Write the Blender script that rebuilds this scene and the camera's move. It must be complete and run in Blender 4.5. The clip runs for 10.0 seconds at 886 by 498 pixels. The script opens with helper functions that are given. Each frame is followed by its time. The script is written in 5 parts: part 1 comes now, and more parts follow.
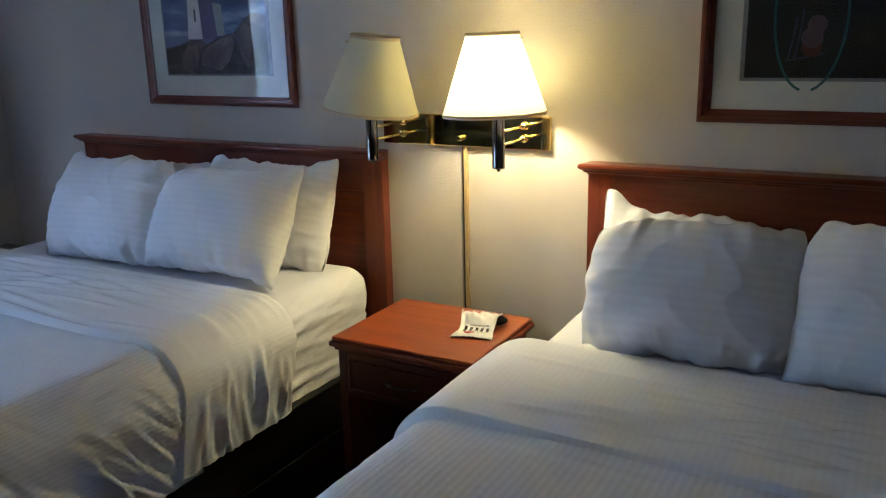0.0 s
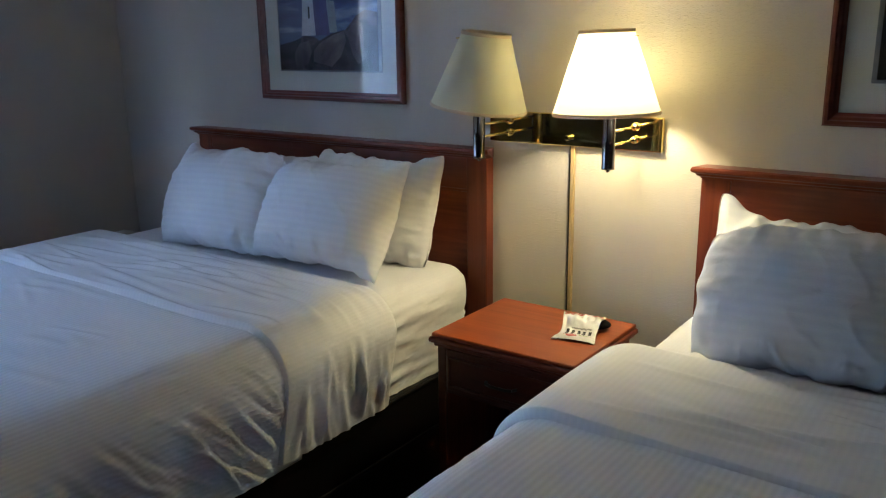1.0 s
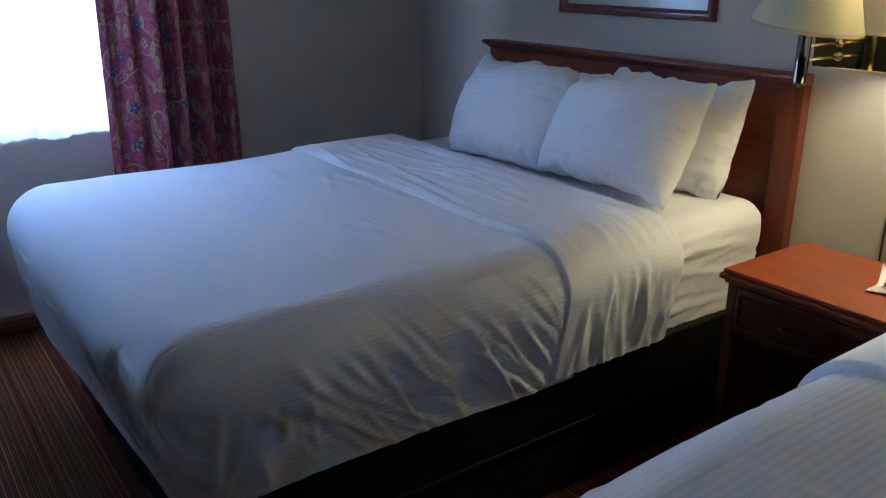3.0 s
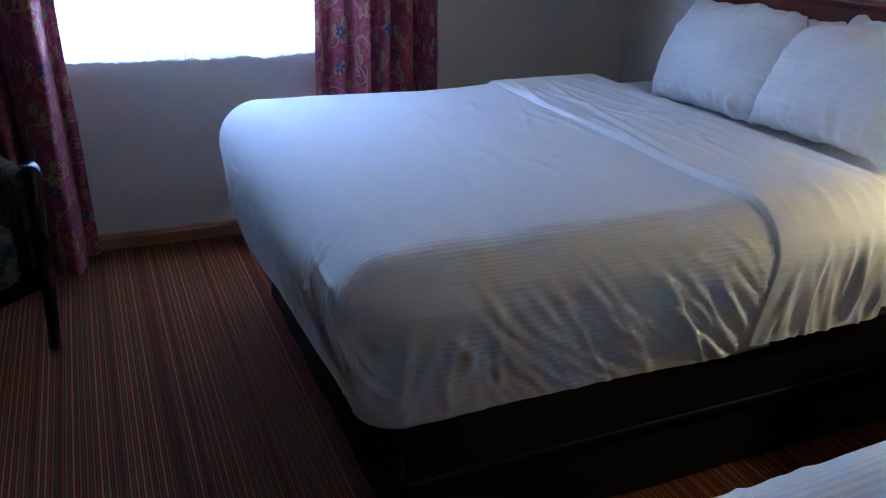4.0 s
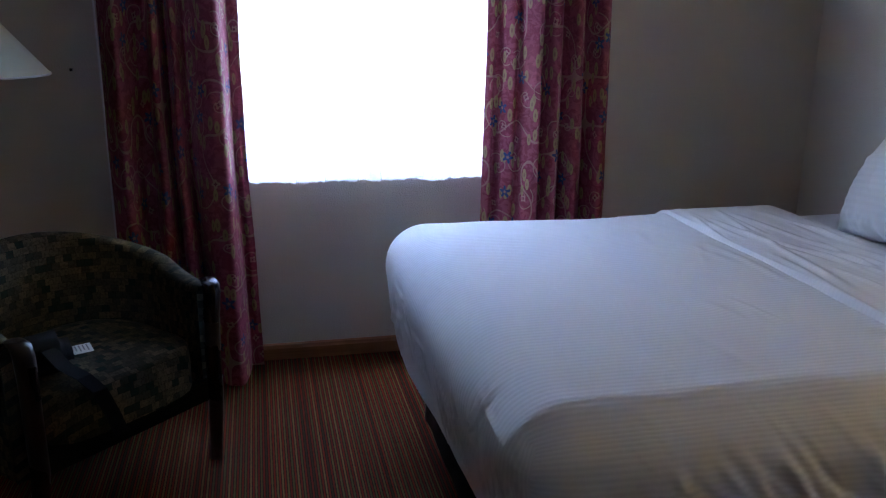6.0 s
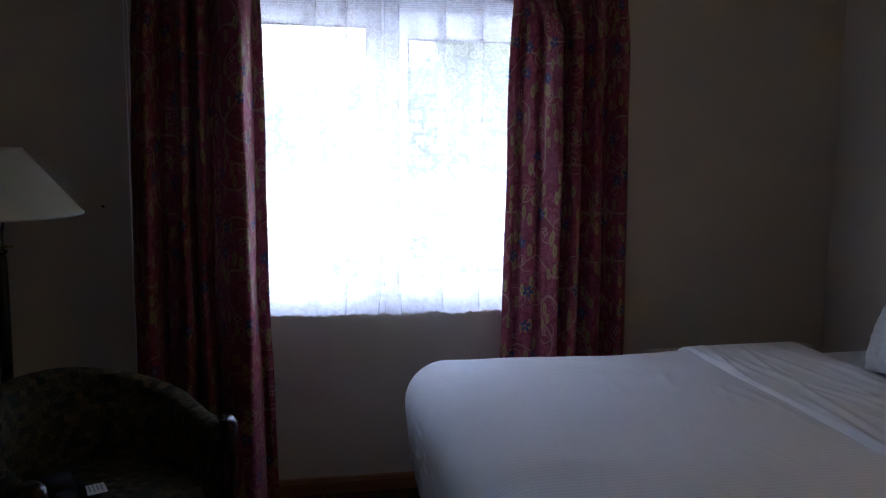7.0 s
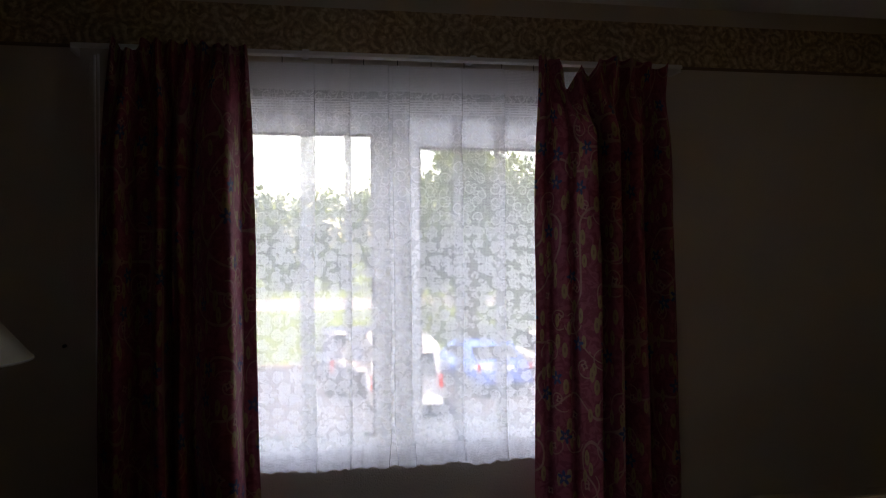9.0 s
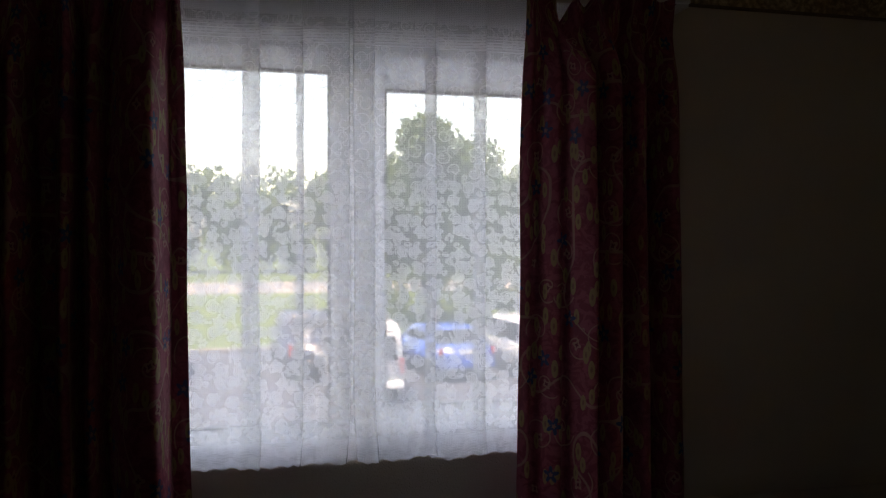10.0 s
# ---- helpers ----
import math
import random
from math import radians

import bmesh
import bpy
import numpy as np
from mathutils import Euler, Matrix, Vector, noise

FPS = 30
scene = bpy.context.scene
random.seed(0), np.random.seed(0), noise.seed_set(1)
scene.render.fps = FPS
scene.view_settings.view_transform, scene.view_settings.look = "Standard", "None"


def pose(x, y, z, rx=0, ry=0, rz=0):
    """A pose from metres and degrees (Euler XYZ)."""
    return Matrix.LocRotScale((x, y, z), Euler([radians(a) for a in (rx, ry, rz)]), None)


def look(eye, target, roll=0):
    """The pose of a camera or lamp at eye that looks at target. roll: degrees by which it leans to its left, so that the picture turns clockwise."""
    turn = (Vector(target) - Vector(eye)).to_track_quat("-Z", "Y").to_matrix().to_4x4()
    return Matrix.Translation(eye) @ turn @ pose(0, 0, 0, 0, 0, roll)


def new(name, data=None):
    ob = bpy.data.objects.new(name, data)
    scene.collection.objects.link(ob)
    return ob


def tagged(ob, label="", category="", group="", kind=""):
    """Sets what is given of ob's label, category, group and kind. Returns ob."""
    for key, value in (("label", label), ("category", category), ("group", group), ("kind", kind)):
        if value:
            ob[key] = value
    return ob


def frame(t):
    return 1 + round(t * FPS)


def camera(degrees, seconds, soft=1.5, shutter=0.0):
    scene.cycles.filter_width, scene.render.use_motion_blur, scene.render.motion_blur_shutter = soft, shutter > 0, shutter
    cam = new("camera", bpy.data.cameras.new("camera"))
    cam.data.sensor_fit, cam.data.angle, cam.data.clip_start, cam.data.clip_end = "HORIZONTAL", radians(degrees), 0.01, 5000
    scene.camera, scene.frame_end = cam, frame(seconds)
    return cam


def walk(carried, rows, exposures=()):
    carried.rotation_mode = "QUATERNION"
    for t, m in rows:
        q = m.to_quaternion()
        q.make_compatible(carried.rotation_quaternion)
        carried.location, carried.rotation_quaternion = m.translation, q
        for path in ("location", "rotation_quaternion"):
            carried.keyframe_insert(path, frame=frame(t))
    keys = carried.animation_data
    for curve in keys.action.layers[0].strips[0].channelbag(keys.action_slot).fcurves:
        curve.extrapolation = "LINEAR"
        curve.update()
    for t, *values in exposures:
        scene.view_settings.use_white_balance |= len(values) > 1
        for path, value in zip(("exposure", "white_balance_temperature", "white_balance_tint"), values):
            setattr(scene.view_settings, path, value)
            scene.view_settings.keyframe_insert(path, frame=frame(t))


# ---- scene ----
cam = camera(56.6, 10.0, soft=1.2)
PATH = [
    (0, (3.745, -2.409, 1.523), (2.789, -0.728, 1.014), -1.4),
    (0.5, (3.729, -2.405, 1.51), (2.674, -0.781, 1.013), -1.1),
    (1, (3.709, -2.413, 1.504), (2.563, -0.851, 1.007), -0.8),
    (1.5, (3.679, -2.425, 1.5), (2.445, -0.937, 0.987), -0.4),
    (2, (3.654, -2.43, 1.484), (2.323, -1.039, 0.943), -0.2),
    (2.2, (3.645, -2.435, 1.5), (2.275, -1.095, 0.93), -0.5),
    (3.3, (3.575, -2.47, 1.434), (1.983, -1.475, 0.745), 0.7),
    (3.5, (3.556, -2.479, 1.427), (1.929, -1.562, 0.709), 1.0),
    (4, (3.534, -2.501, 1.42), (1.847, -1.768, 0.635), 1.5),
    (4.5, (3.504, -2.517, 1.411), (1.775, -1.922, 0.602), 1.4),
    (5, (3.471, -2.523, 1.424), (1.692, -2.016, 0.663), 1.0),
    (5.5, (3.446, -2.529, 1.445), (1.615, -2.079, 0.778), 0.6),
    (7, (3.431, -2.534, 1.531), (1.486, -2.15, 1.264), 0.7),
    (7.5, (3.416, -2.495, 1.559), (1.451, -2.148, 1.432), 0.2),
    (8, (3.325, -2.482, 1.564), (1.356, -2.136, 1.516), -0.3),
    (8.5, (3.132, -2.509, 1.573), (1.168, -2.134, 1.566), -0.5),
    (9, (2.948, -2.507, 1.555), (0.986, -2.122, 1.561), -0.5),
    (9.5, (2.729, -2.43, 1.53), (0.761, -2.07, 1.516), 0.2),
    (10, (2.513, -2.445, 1.475), (0.571, -1.969, 1.444), 0.1),
]
walk(cam, [(t, look(eye, target, roll)) for t, eye, target, roll in PATH],
     exposures=[(0, 5.2, 5400, 13), (2.0, 5.05, 5200, 14), (3.5, 5.33, 5050, 17), (4.5, 5.65, 5450, 18), (5.5, 5.65, 5800, 19), (7.0, 4.1, 6800, 22), (7.5, 3.75, 7500, 23), (8.0, 3.5, 8100, 23), (9.0, 2.92, 9200, 22), (10.0, 2.4, 9200, 20)])

# ---- light ----
world = bpy.data.worlds.new("sky")
world.use_nodes = True
scene.world = world
wn = world.node_tree
sky = wn.nodes.new("ShaderNodeTexSky")
sky.sky_type = "NISHITA"
sky.sun_disc = False
sky.sun_elevation, sky.sun_rotation = radians(70), radians(150)
sky.air_density, sky.dust_density, sky.ozone_density = 1.0, 2.0, 1.0
wn.links.new(sky.outputs[0], wn.nodes["Background"].inputs[0])
wn.nodes["Background"].inputs[1].default_value = 0.15
sun = new("sun", bpy.data.lights.new("sun", "SUN"))
sun.data.energy, sun.data.angle, sun.data.color = 2.0, radians(0.6), (1.0, 0.95, 0.88)
sun.matrix_basis = look((0, 0, 30), (-math.sin(radians(150)) * 0.342, -math.cos(radians(150)) * 0.342, 30 - 0.94))
bulb = new("lamp_bulb_light", bpy.data.lights.new("lamp_bulb_light", "POINT"))
bulb.data.energy, bulb.data.color, bulb.data.shadow_soft_size = 0.50, (1.0, 0.80, 0.43), 0.032
bulb.location = (2.692, -0.21, 1.395)

# ---- small builders ----
def material(name, base=(0.5, 0.5, 0.5), rough=0.6, metal=0.0):
    m = bpy.data.materials.new(name)
    m.use_nodes = True
    b = m.node_tree.nodes["Principled BSDF"]
    b.inputs["Base Color"].default_value = (*base, 1)
    b.inputs["Roughness"].default_value = rough
    b.inputs["Metallic"].default_value = metal
    return m, m.node_tree, b


def put(nt, socket, value):
    if hasattr(value, "is_output"):
        nt.links.new(value, socket)
    else:
        socket.default_value = value


def maths(nt, op, a, b=0.0, c=0.0):
    n = nt.nodes.new("ShaderNodeMath")
    n.operation = op
    put(nt, n.inputs[0], a), put(nt, n.inputs[1], b), put(nt, n.inputs[2], c)
    return n.outputs[0]


def coords(nt, kind="Object", scale=(1, 1, 1), turn=(0, 0, 0)):
    t = nt.nodes.new("ShaderNodeTexCoord")
    mp = nt.nodes.new("ShaderNodeMapping")
    mp.inputs["Scale"].default_value = scale
    mp.inputs["Rotation"].default_value = [radians(a) for a in turn]
    nt.links.new(t.outputs[kind], mp.inputs[0])
    return mp.outputs[0]


def noisy(nt, vec, scale, detail=3.0, rough=0.55, distort=0.0):
    n = nt.nodes.new("ShaderNodeTexNoise")
    nt.links.new(vec, n.inputs["Vector"])
    n.inputs["Scale"].default_value, n.inputs["Detail"].default_value = scale, detail
    n.inputs["Roughness"].default_value, n.inputs["Distortion"].default_value = rough, distort
    return n.outputs["Fac"]


def cells(nt, vec, scale, feature="F1", random_=1.0):
    n = nt.nodes.new("ShaderNodeTexVoronoi")
    n.voronoi_dimensions, n.feature = "2D", feature
    nt.links.new(vec, n.inputs["Vector"])
    n.inputs["Scale"].default_value, n.inputs["Randomness"].default_value = scale, random_
    return n


def ramp(nt, fac, stops, hard=False):
    n = nt.nodes.new("ShaderNodeValToRGB")
    if hard:
        n.color_ramp.interpolation = "CONSTANT"
    el = n.color_ramp.elements
    while len(el) < len(stops):
        el.new(0.5)
    for e, (p, c) in zip(el, stops):
        e.position, e.color = p, (*c, 1) if len(c) == 3 else c
    nt.links.new(fac, n.inputs[0])
    return n.outputs[0]


def mixed(nt, fac, a, b):
    n = nt.nodes.new("ShaderNodeMix")
    n.data_type = "RGBA"
    put(nt, n.inputs[0], fac)
    put(nt, n.inputs[6], (*a, 1) if isinstance(a, tuple) else a)
    put(nt, n.inputs[7], (*b, 1) if isinstance(b, tuple) else b)
    return n.outputs[2]


def bumped(nt, bsdf, height, strength=0.3, distance=0.002):
    n = nt.nodes.new("ShaderNodeBump")
    n.inputs["Strength"].default_value, n.inputs["Distance"].default_value = strength, distance
    nt.links.new(height, n.inputs["Height"])
    nt.links.new(n.outputs[0], bsdf.inputs["Normal"])


def band(nt, value, centre, half):
    """1 where value lies within half of centre."""
    return maths(nt, "LESS_THAN", maths(nt, "ABSOLUTE", maths(nt, "SUBTRACT", value, centre)), half)


def mesh(name, verts, faces, mat, smooth=True, uv=None):
    me = bpy.data.meshes.new(name)
    me.from_pydata([tuple(map(float, v)) for v in verts], [], [tuple(map(int, f)) for f in faces])
    me.materials.append(mat)
    me.polygons.foreach_set("use_smooth", [smooth] * len(me.polygons))
    if uv is not None:
        layer = me.uv_layers.new(name="UVMap")
        idx = np.empty(len(me.loops), dtype=np.int32)
        me.loops.foreach_get("vertex_index", idx)
        layer.data.foreach_set("uv", np.asarray(uv, dtype=np.float32)[idx].ravel())
    me.update()
    return me


def under(ob, parent):
    ob.parent = parent
    ob.matrix_parent_inverse = parent.matrix_basis.inverted()
    return ob


def part(name, bm, mat, parent=None, label="", smooth=False):
    """Links a bmesh or a mesh, built in world places, as one object under a thing or a part."""
    if isinstance(bm, bmesh.types.BMesh):
        me = bpy.data.meshes.new(name)
        bm.normal_update()
        bm.to_mesh(me)
        bm.free()
        me.materials.append(mat)
        me.polygons.foreach_set("use_smooth", [smooth] * len(me.polygons))
    else:
        me = bm
    ob = new(name, me)
    if parent:
        under(ob, parent)
    if label:
        tagged(ob, label)
    return ob


def thing(name, place, label, category, group="", kind=""):
    ob = new(name)
    ob.matrix_basis = pose(*place)
    ob.empty_display_size = 0.1
    return tagged(ob, label, category, group, kind)


def block(lo, hi, bevel=0.0, seg=2, bm=None):
    own = bmesh.new()
    m = Matrix.Translation([(a + b) / 2 for a, b in zip(lo, hi)]) @ Matrix.Diagonal([abs(b - a) for a, b in zip(lo, hi)] + [1])
    bmesh.ops.create_cube(own, size=1, matrix=m)
    if bevel:
        bmesh.ops.bevel(own, geom=list(own.edges), offset=bevel, segments=seg, affect="EDGES", profile=0.5)
    if bm is None:
        return own
    me = bpy.data.meshes.new("tmp")
    own.to_mesh(me)
    own.free()
    bm.from_mesh(me)
    bpy.data.meshes.remove(me)
    return bm


def lathe(profile, n=32, at=(0, 0, 0), bm=None, cap=True):
    """Turns (radius, height) pairs round the z axis."""
    bm = bm or bmesh.new()
    rings = []
    for r, z in profile:
        rings.append([bm.verts.new((at[0] + r * math.cos(2 * math.pi * i / n), at[1] + r * math.sin(2 * math.pi * i / n), at[2] + z)) for i in range(n)])
    for a, b in zip(rings, rings[1:]):
        for i in range(n):
            bm.faces.new((a[i], a[(i + 1) % n], b[(i + 1) % n], b[i]))
    if cap:
        bm.faces.new(rings[0][::-1]), bm.faces.new(rings[-1])
    return bm


def rod(a, b, r, n=12, bm=None):
    bm = bm or bmesh.new()
    a, b = Vector(a), Vector(b)
    m = Matrix.Translation((a + b) / 2) @ (b - a).to_track_quat("Z", "Y").to_matrix().to_4x4()
    bmesh.ops.create_cone(bm, cap_ends=True, segments=n, radius1=r, radius2=r, depth=(b - a).length, matrix=m)
    return bm


def grid_faces(nu, nv, start=0, flip=False):
    i = np.arange(nu - 1)[:, None] * nv + np.arange(nv - 1)[None, :] + start
    f = np.stack([i, i + nv, i + nv + 1, i + 1], -1).reshape(-1, 4)
    return f[:, ::-1] if flip else f


def extrude(points, axis, a, b, bevel=0.0):
    """A prism: points of a flat outline, drawn out along an axis from a to b."""
    bm = bmesh.new()
    place = lambda p, d: {"x": (d, *p), "y": (p[0], d, p[1]), "z": (*p, d)}[axis]
    v0, v1 = [bm.verts.new(place(p, a)) for p in points], [bm.verts.new(place(p, b)) for p in points]
    bm.faces.new(v0), bm.faces.new(v1[::-1])
    n = len(points)
    for i in range(n):
        bm.faces.new((v0[i], v1[i], v1[(i + 1) % n], v0[(i + 1) % n]))
    bmesh.ops.recalc_face_normals(bm, faces=bm.faces)
    if bevel:
        bmesh.ops.bevel(bm, geom=list(bm.edges), offset=bevel, segments=2, affect="EDGES")
    return bm


def nz(x, y, z):
    return noise.noise((x, y, z))


# ---- materials ----
def wall_paint():
    m, nt, b = material("wall_paint", rough=0.75)
    v = coords(nt)
    tone = noisy(nt, v, 1.3, 4)
    nt.links.new(ramp(nt, tone, [(0.3, (0.53, 0.48, 0.41)), (0.7, (0.59, 0.535, 0.46))]), b.inputs["Base Color"])
    fine, coarse = noisy(nt, v, 230, 2), noisy(nt, v, 120, 2)
    bumped(nt, b, maths(nt, "ADD", maths(nt, "MULTIPLY", ramp(nt, coarse, [(0.52, (0, 0, 0)), (0.66, (1, 1, 1))]), 0.7), fine), 0.36, 0.0025)
    return m


def carpet():
    m, nt, b = material("striped_carpet", rough=0.95)
    t = nt.nodes.new("ShaderNodeTexCoord")
    s = nt.nodes.new("ShaderNodeSeparateXYZ")
    nt.links.new(t.outputs["Object"], s.inputs[0])
    wob = maths(nt, "MULTIPLY", maths(nt, "SUBTRACT", noisy(nt, t.outputs["Object"], 220, 1), 0.5), 0.5)
    y = maths(nt, "ADD", maths(nt, "MULTIPLY", s.outputs[1], 118.0), wob)
    w = nt.nodes.new("ShaderNodeTexWhiteNoise")
    w.noise_dimensions = "1D"
    row = maths(nt, "FLOOR", y)
    nt.links.new(row, w.inputs["W"])
    # every second yarn is red; between them run olive, tan, rust and near-black ones
    col = ramp(nt, w.outputs["Value"], [(0.0, (0.125, 0.088, 0.026)), (0.35, (0.090, 0.072, 0.022)), (0.60, (0.170, 0.110, 0.034)), (0.80, (0.050, 0.028, 0.010))], hard=True)
    tuft = noisy(nt, t.outputs["Object"], 420, 2)
    dirt = noisy(nt, t.outputs["Object"], 2.2, 4)
    shade = maths(nt, "MULTIPLY", maths(nt, "ADD", maths(nt, "MULTIPLY", tuft, 0.9), 0.55), maths(nt, "ADD", maths(nt, "MULTIPLY", dirt, 0.5), 0.75))
    hsv = nt.nodes.new("ShaderNodeHueSaturation")
    second = maths(nt, "LESS_THAN", maths(nt, "MODULO", maths(nt, "ADD", row, 4000.0), 2.0), 0.5)
    red = mixed(nt, w.outputs["Value"], (0.190, 0.022, 0.006), (0.125, 0.013, 0.005))
    put(nt, hsv.inputs["Value"], shade), # a dark thread between every two stripes
    thread = maths(nt, "LESS_THAN", maths(nt, "FRACT", y), 0.30)
    put(nt, hsv.inputs["Color"], mixed(nt, thread, mixed(nt, second, col, red), (0.020, 0.008, 0.004)))
    nt.links.new(hsv.outputs[0], b.inputs["Base Color"])
    b.inputs["Specular IOR Level"].default_value = 0.15
    bumped(nt, b, tuft, 0.8, 0.004)
    return m


def wood(name, dark, light, rough=0.3, along="x", coat=0.3):
    m, nt, b = material(name, rough=rough)
    scale = {"x": (1.2, 26, 26), "y": (26, 1.2, 26), "z": (26, 26, 1.2)}[along]
    g = noisy(nt, coords(nt, scale=scale), 1.6, 5, 0.6, 0.6)
    pores = noisy(nt, coords(nt, scale=[c * 4 for c in scale]), 3, 2)
    big = noisy(nt, coords(nt), 3, 3)
    f = maths(nt, "ADD", maths(nt, "MULTIPLY", g, 0.7), maths(nt, "MULTIPLY", big, 0.3))
    nt.links.new(ramp(nt, f, [(0.32, dark), (0.68, light)]), b.inputs["Base Color"])
    put(nt, b.inputs["Roughness"], maths(nt, "ADD", maths(nt, "MULTIPLY", big, 0.2), rough - 0.08))
    b.inputs["Coat Weight"].default_value = coat
    b.inputs["Coat Roughness"].default_value = 0.22
    b.inputs["Specular IOR Level"].default_value = 0.35
    bumped(nt, b, pores, 0.08, 0.0006)
    return m


def linen(name, turn, pitch=105.0, base=(0.80, 0.80, 0.80), rib=0.30, pull=0.0, wrinkle=0.9, along_cloth="Object"):
    """White bed linen with satin ribs; turn picks the way that they run."""
    m, nt, b = material(name, base, 0.85)
    s = nt.nodes.new("ShaderNodeSeparateXYZ")
    nt.links.new(coords(nt, along_cloth), s.inputs[0])
    wave = maths(nt, "SINE", maths(nt, "MULTIPLY", s.outputs[turn], 2 * math.pi * pitch))
    ribs = maths(nt, "MULTIPLY", maths(nt, "ADD", wave, 1.0), 0.5)
    tone = noisy(nt, coords(nt), 3.0, 3)
    c = mixed(nt, ribs, tuple(0.80 - 0.12 * rib + k for k in (0, 0, 0.004)), (0.815, 0.815, 0.815))
    c = mixed(nt, maths(nt, "MULTIPLY", tone, 0.25), c, (0.74, 0.735, 0.725))
    nt.links.new(c, b.inputs["Base Color"])
    b.inputs["Sheen Weight"].default_value = 0.12
    b.inputs["Specular IOR Level"].default_value = 0.25
    weave = noisy(nt, coords(nt), 700, 1)
    crease = noisy(nt, coords(nt), 22, 5, 0.62, 0.9)
    # pull creases that slant down the hanging sides
    g = nt.nodes.new("ShaderNodeNewGeometry")
    gn = nt.nodes.new("ShaderNodeSeparateXYZ")
    nt.links.new(g.outputs["Normal"], gn.inputs[0])
    upright = maths(nt, "SUBTRACT", 1.0, maths(nt, "ABSOLUTE", gn.outputs[2]))
    pulled = noisy(nt, coords(nt, "Object", (4.0, 4.0, 30.0), (40, 0, 0)), 1.5, 3, 0.55, 0.8)
    crease = maths(nt, "ADD", crease, maths(nt, "MULTIPLY", maths(nt, "MULTIPLY", pulled, upright), pull))
    h = maths(nt, "ADD", maths(nt, "ADD", maths(nt, "MULTIPLY", ribs, rib), maths(nt, "MULTIPLY", weave, 0.06)), maths(nt, "MULTIPLY", crease, wrinkle))
    bumped(nt, b, h, 0.27, 0.004)
    return m


def plain(name, base, rough, metal=0.0, grain=40.0, amount=0.25, bump=0.1, coat=0.0):
    m, nt, b = material(name, base, rough, metal)
    v = coords(nt)
    t = noisy(nt, v, grain, 4)
    big = noisy(nt, v, grain / 9, 3)
    f = maths(nt, "ADD", maths(nt, "MULTIPLY", t, 0.5), maths(nt, "MULTIPLY", big, 0.5))
    lo, hi = tuple(c * (1 - amount) for c in base), tuple(min(1, c * (1 + amount)) for c in base)
    nt.links.new(ramp(nt, f, [(0.3, lo), (0.7, hi)]), b.inputs["Base Color"])
    put(nt, b.inputs["Roughness"], maths(nt, "ADD", maths(nt, "MULTIPLY", big, 0.16), max(0.02, rough - 0.08)))
    b.inputs["Coat Weight"].default_value = coat
    if bump:
        bumped(nt, b, t, bump, 0.002)
    return m


def around(nt, vec, scale, jitter=0.7):
    """Radius in metres, angle and a random number round the middle of scattered motifs, scale of them a metre."""
    n = cells(nt, vec, scale, random_=jitter)
    sub = nt.nodes.new("ShaderNodeVectorMath")
    sub.operation = "SUBTRACT"
    nt.links.new(vec, sub.inputs[0]), nt.links.new(n.outputs["Position"], sub.inputs[1])
    d = nt.nodes.new("ShaderNodeSeparateXYZ")
    nt.links.new(sub.outputs[0], d.inputs[0])
    c = nt.nodes.new("ShaderNodeSeparateColor")
    nt.links.new(n.outputs["Color"], c.inputs[0])
    r = maths(nt, "SQRT", maths(nt, "ADD", maths(nt, "MULTIPLY", d.outputs[0], d.outputs[0]), maths(nt, "MULTIPLY", d.outputs[1], d.outputs[1])))
    return r, maths(nt, "ADD", maths(nt, "ARCTAN2", d.outputs[1], d.outputs[0]), maths(nt, "MULTIPLY", c.outputs[0], 6.28)), c.outputs[1]


def wavy(nt, vec, scale, amount):
    """The coordinates, bent by noise."""
    n = nt.nodes.new("ShaderNodeTexNoise")
    nt.links.new(vec, n.inputs["Vector"])
    n.inputs["Scale"].default_value, n.inputs["Detail"].default_value = scale, 1
    w = nt.nodes.new("ShaderNodeMix")
    w.data_type = "VECTOR"
    w.inputs[0].default_value = amount
    nt.links.new(vec, w.inputs[4]), nt.links.new(n.outputs["Color"], w.inputs[5])
    return w.outputs[1]


def flower(nt, r, th, size, petals, depth=0.3):
    """1 inside a flower of that size, with so many petals."""
    edge = maths(nt, "ADD", maths(nt, "MULTIPLY", maths(nt, "COSINE", maths(nt, "MULTIPLY", th, petals)), size * depth), size)
    return maths(nt, "LESS_THAN", r, edge)


def spiral_line(nt, r, th, start, gain, half):
    """1 on a spiral that opens by gain metres a turn."""
    turn = maths(nt, "FRACT", maths(nt, "DIVIDE", th, 6.2832))
    return band(nt, r, maths(nt, "ADD", maths(nt, "MULTIPLY", turn, gain), start), half)


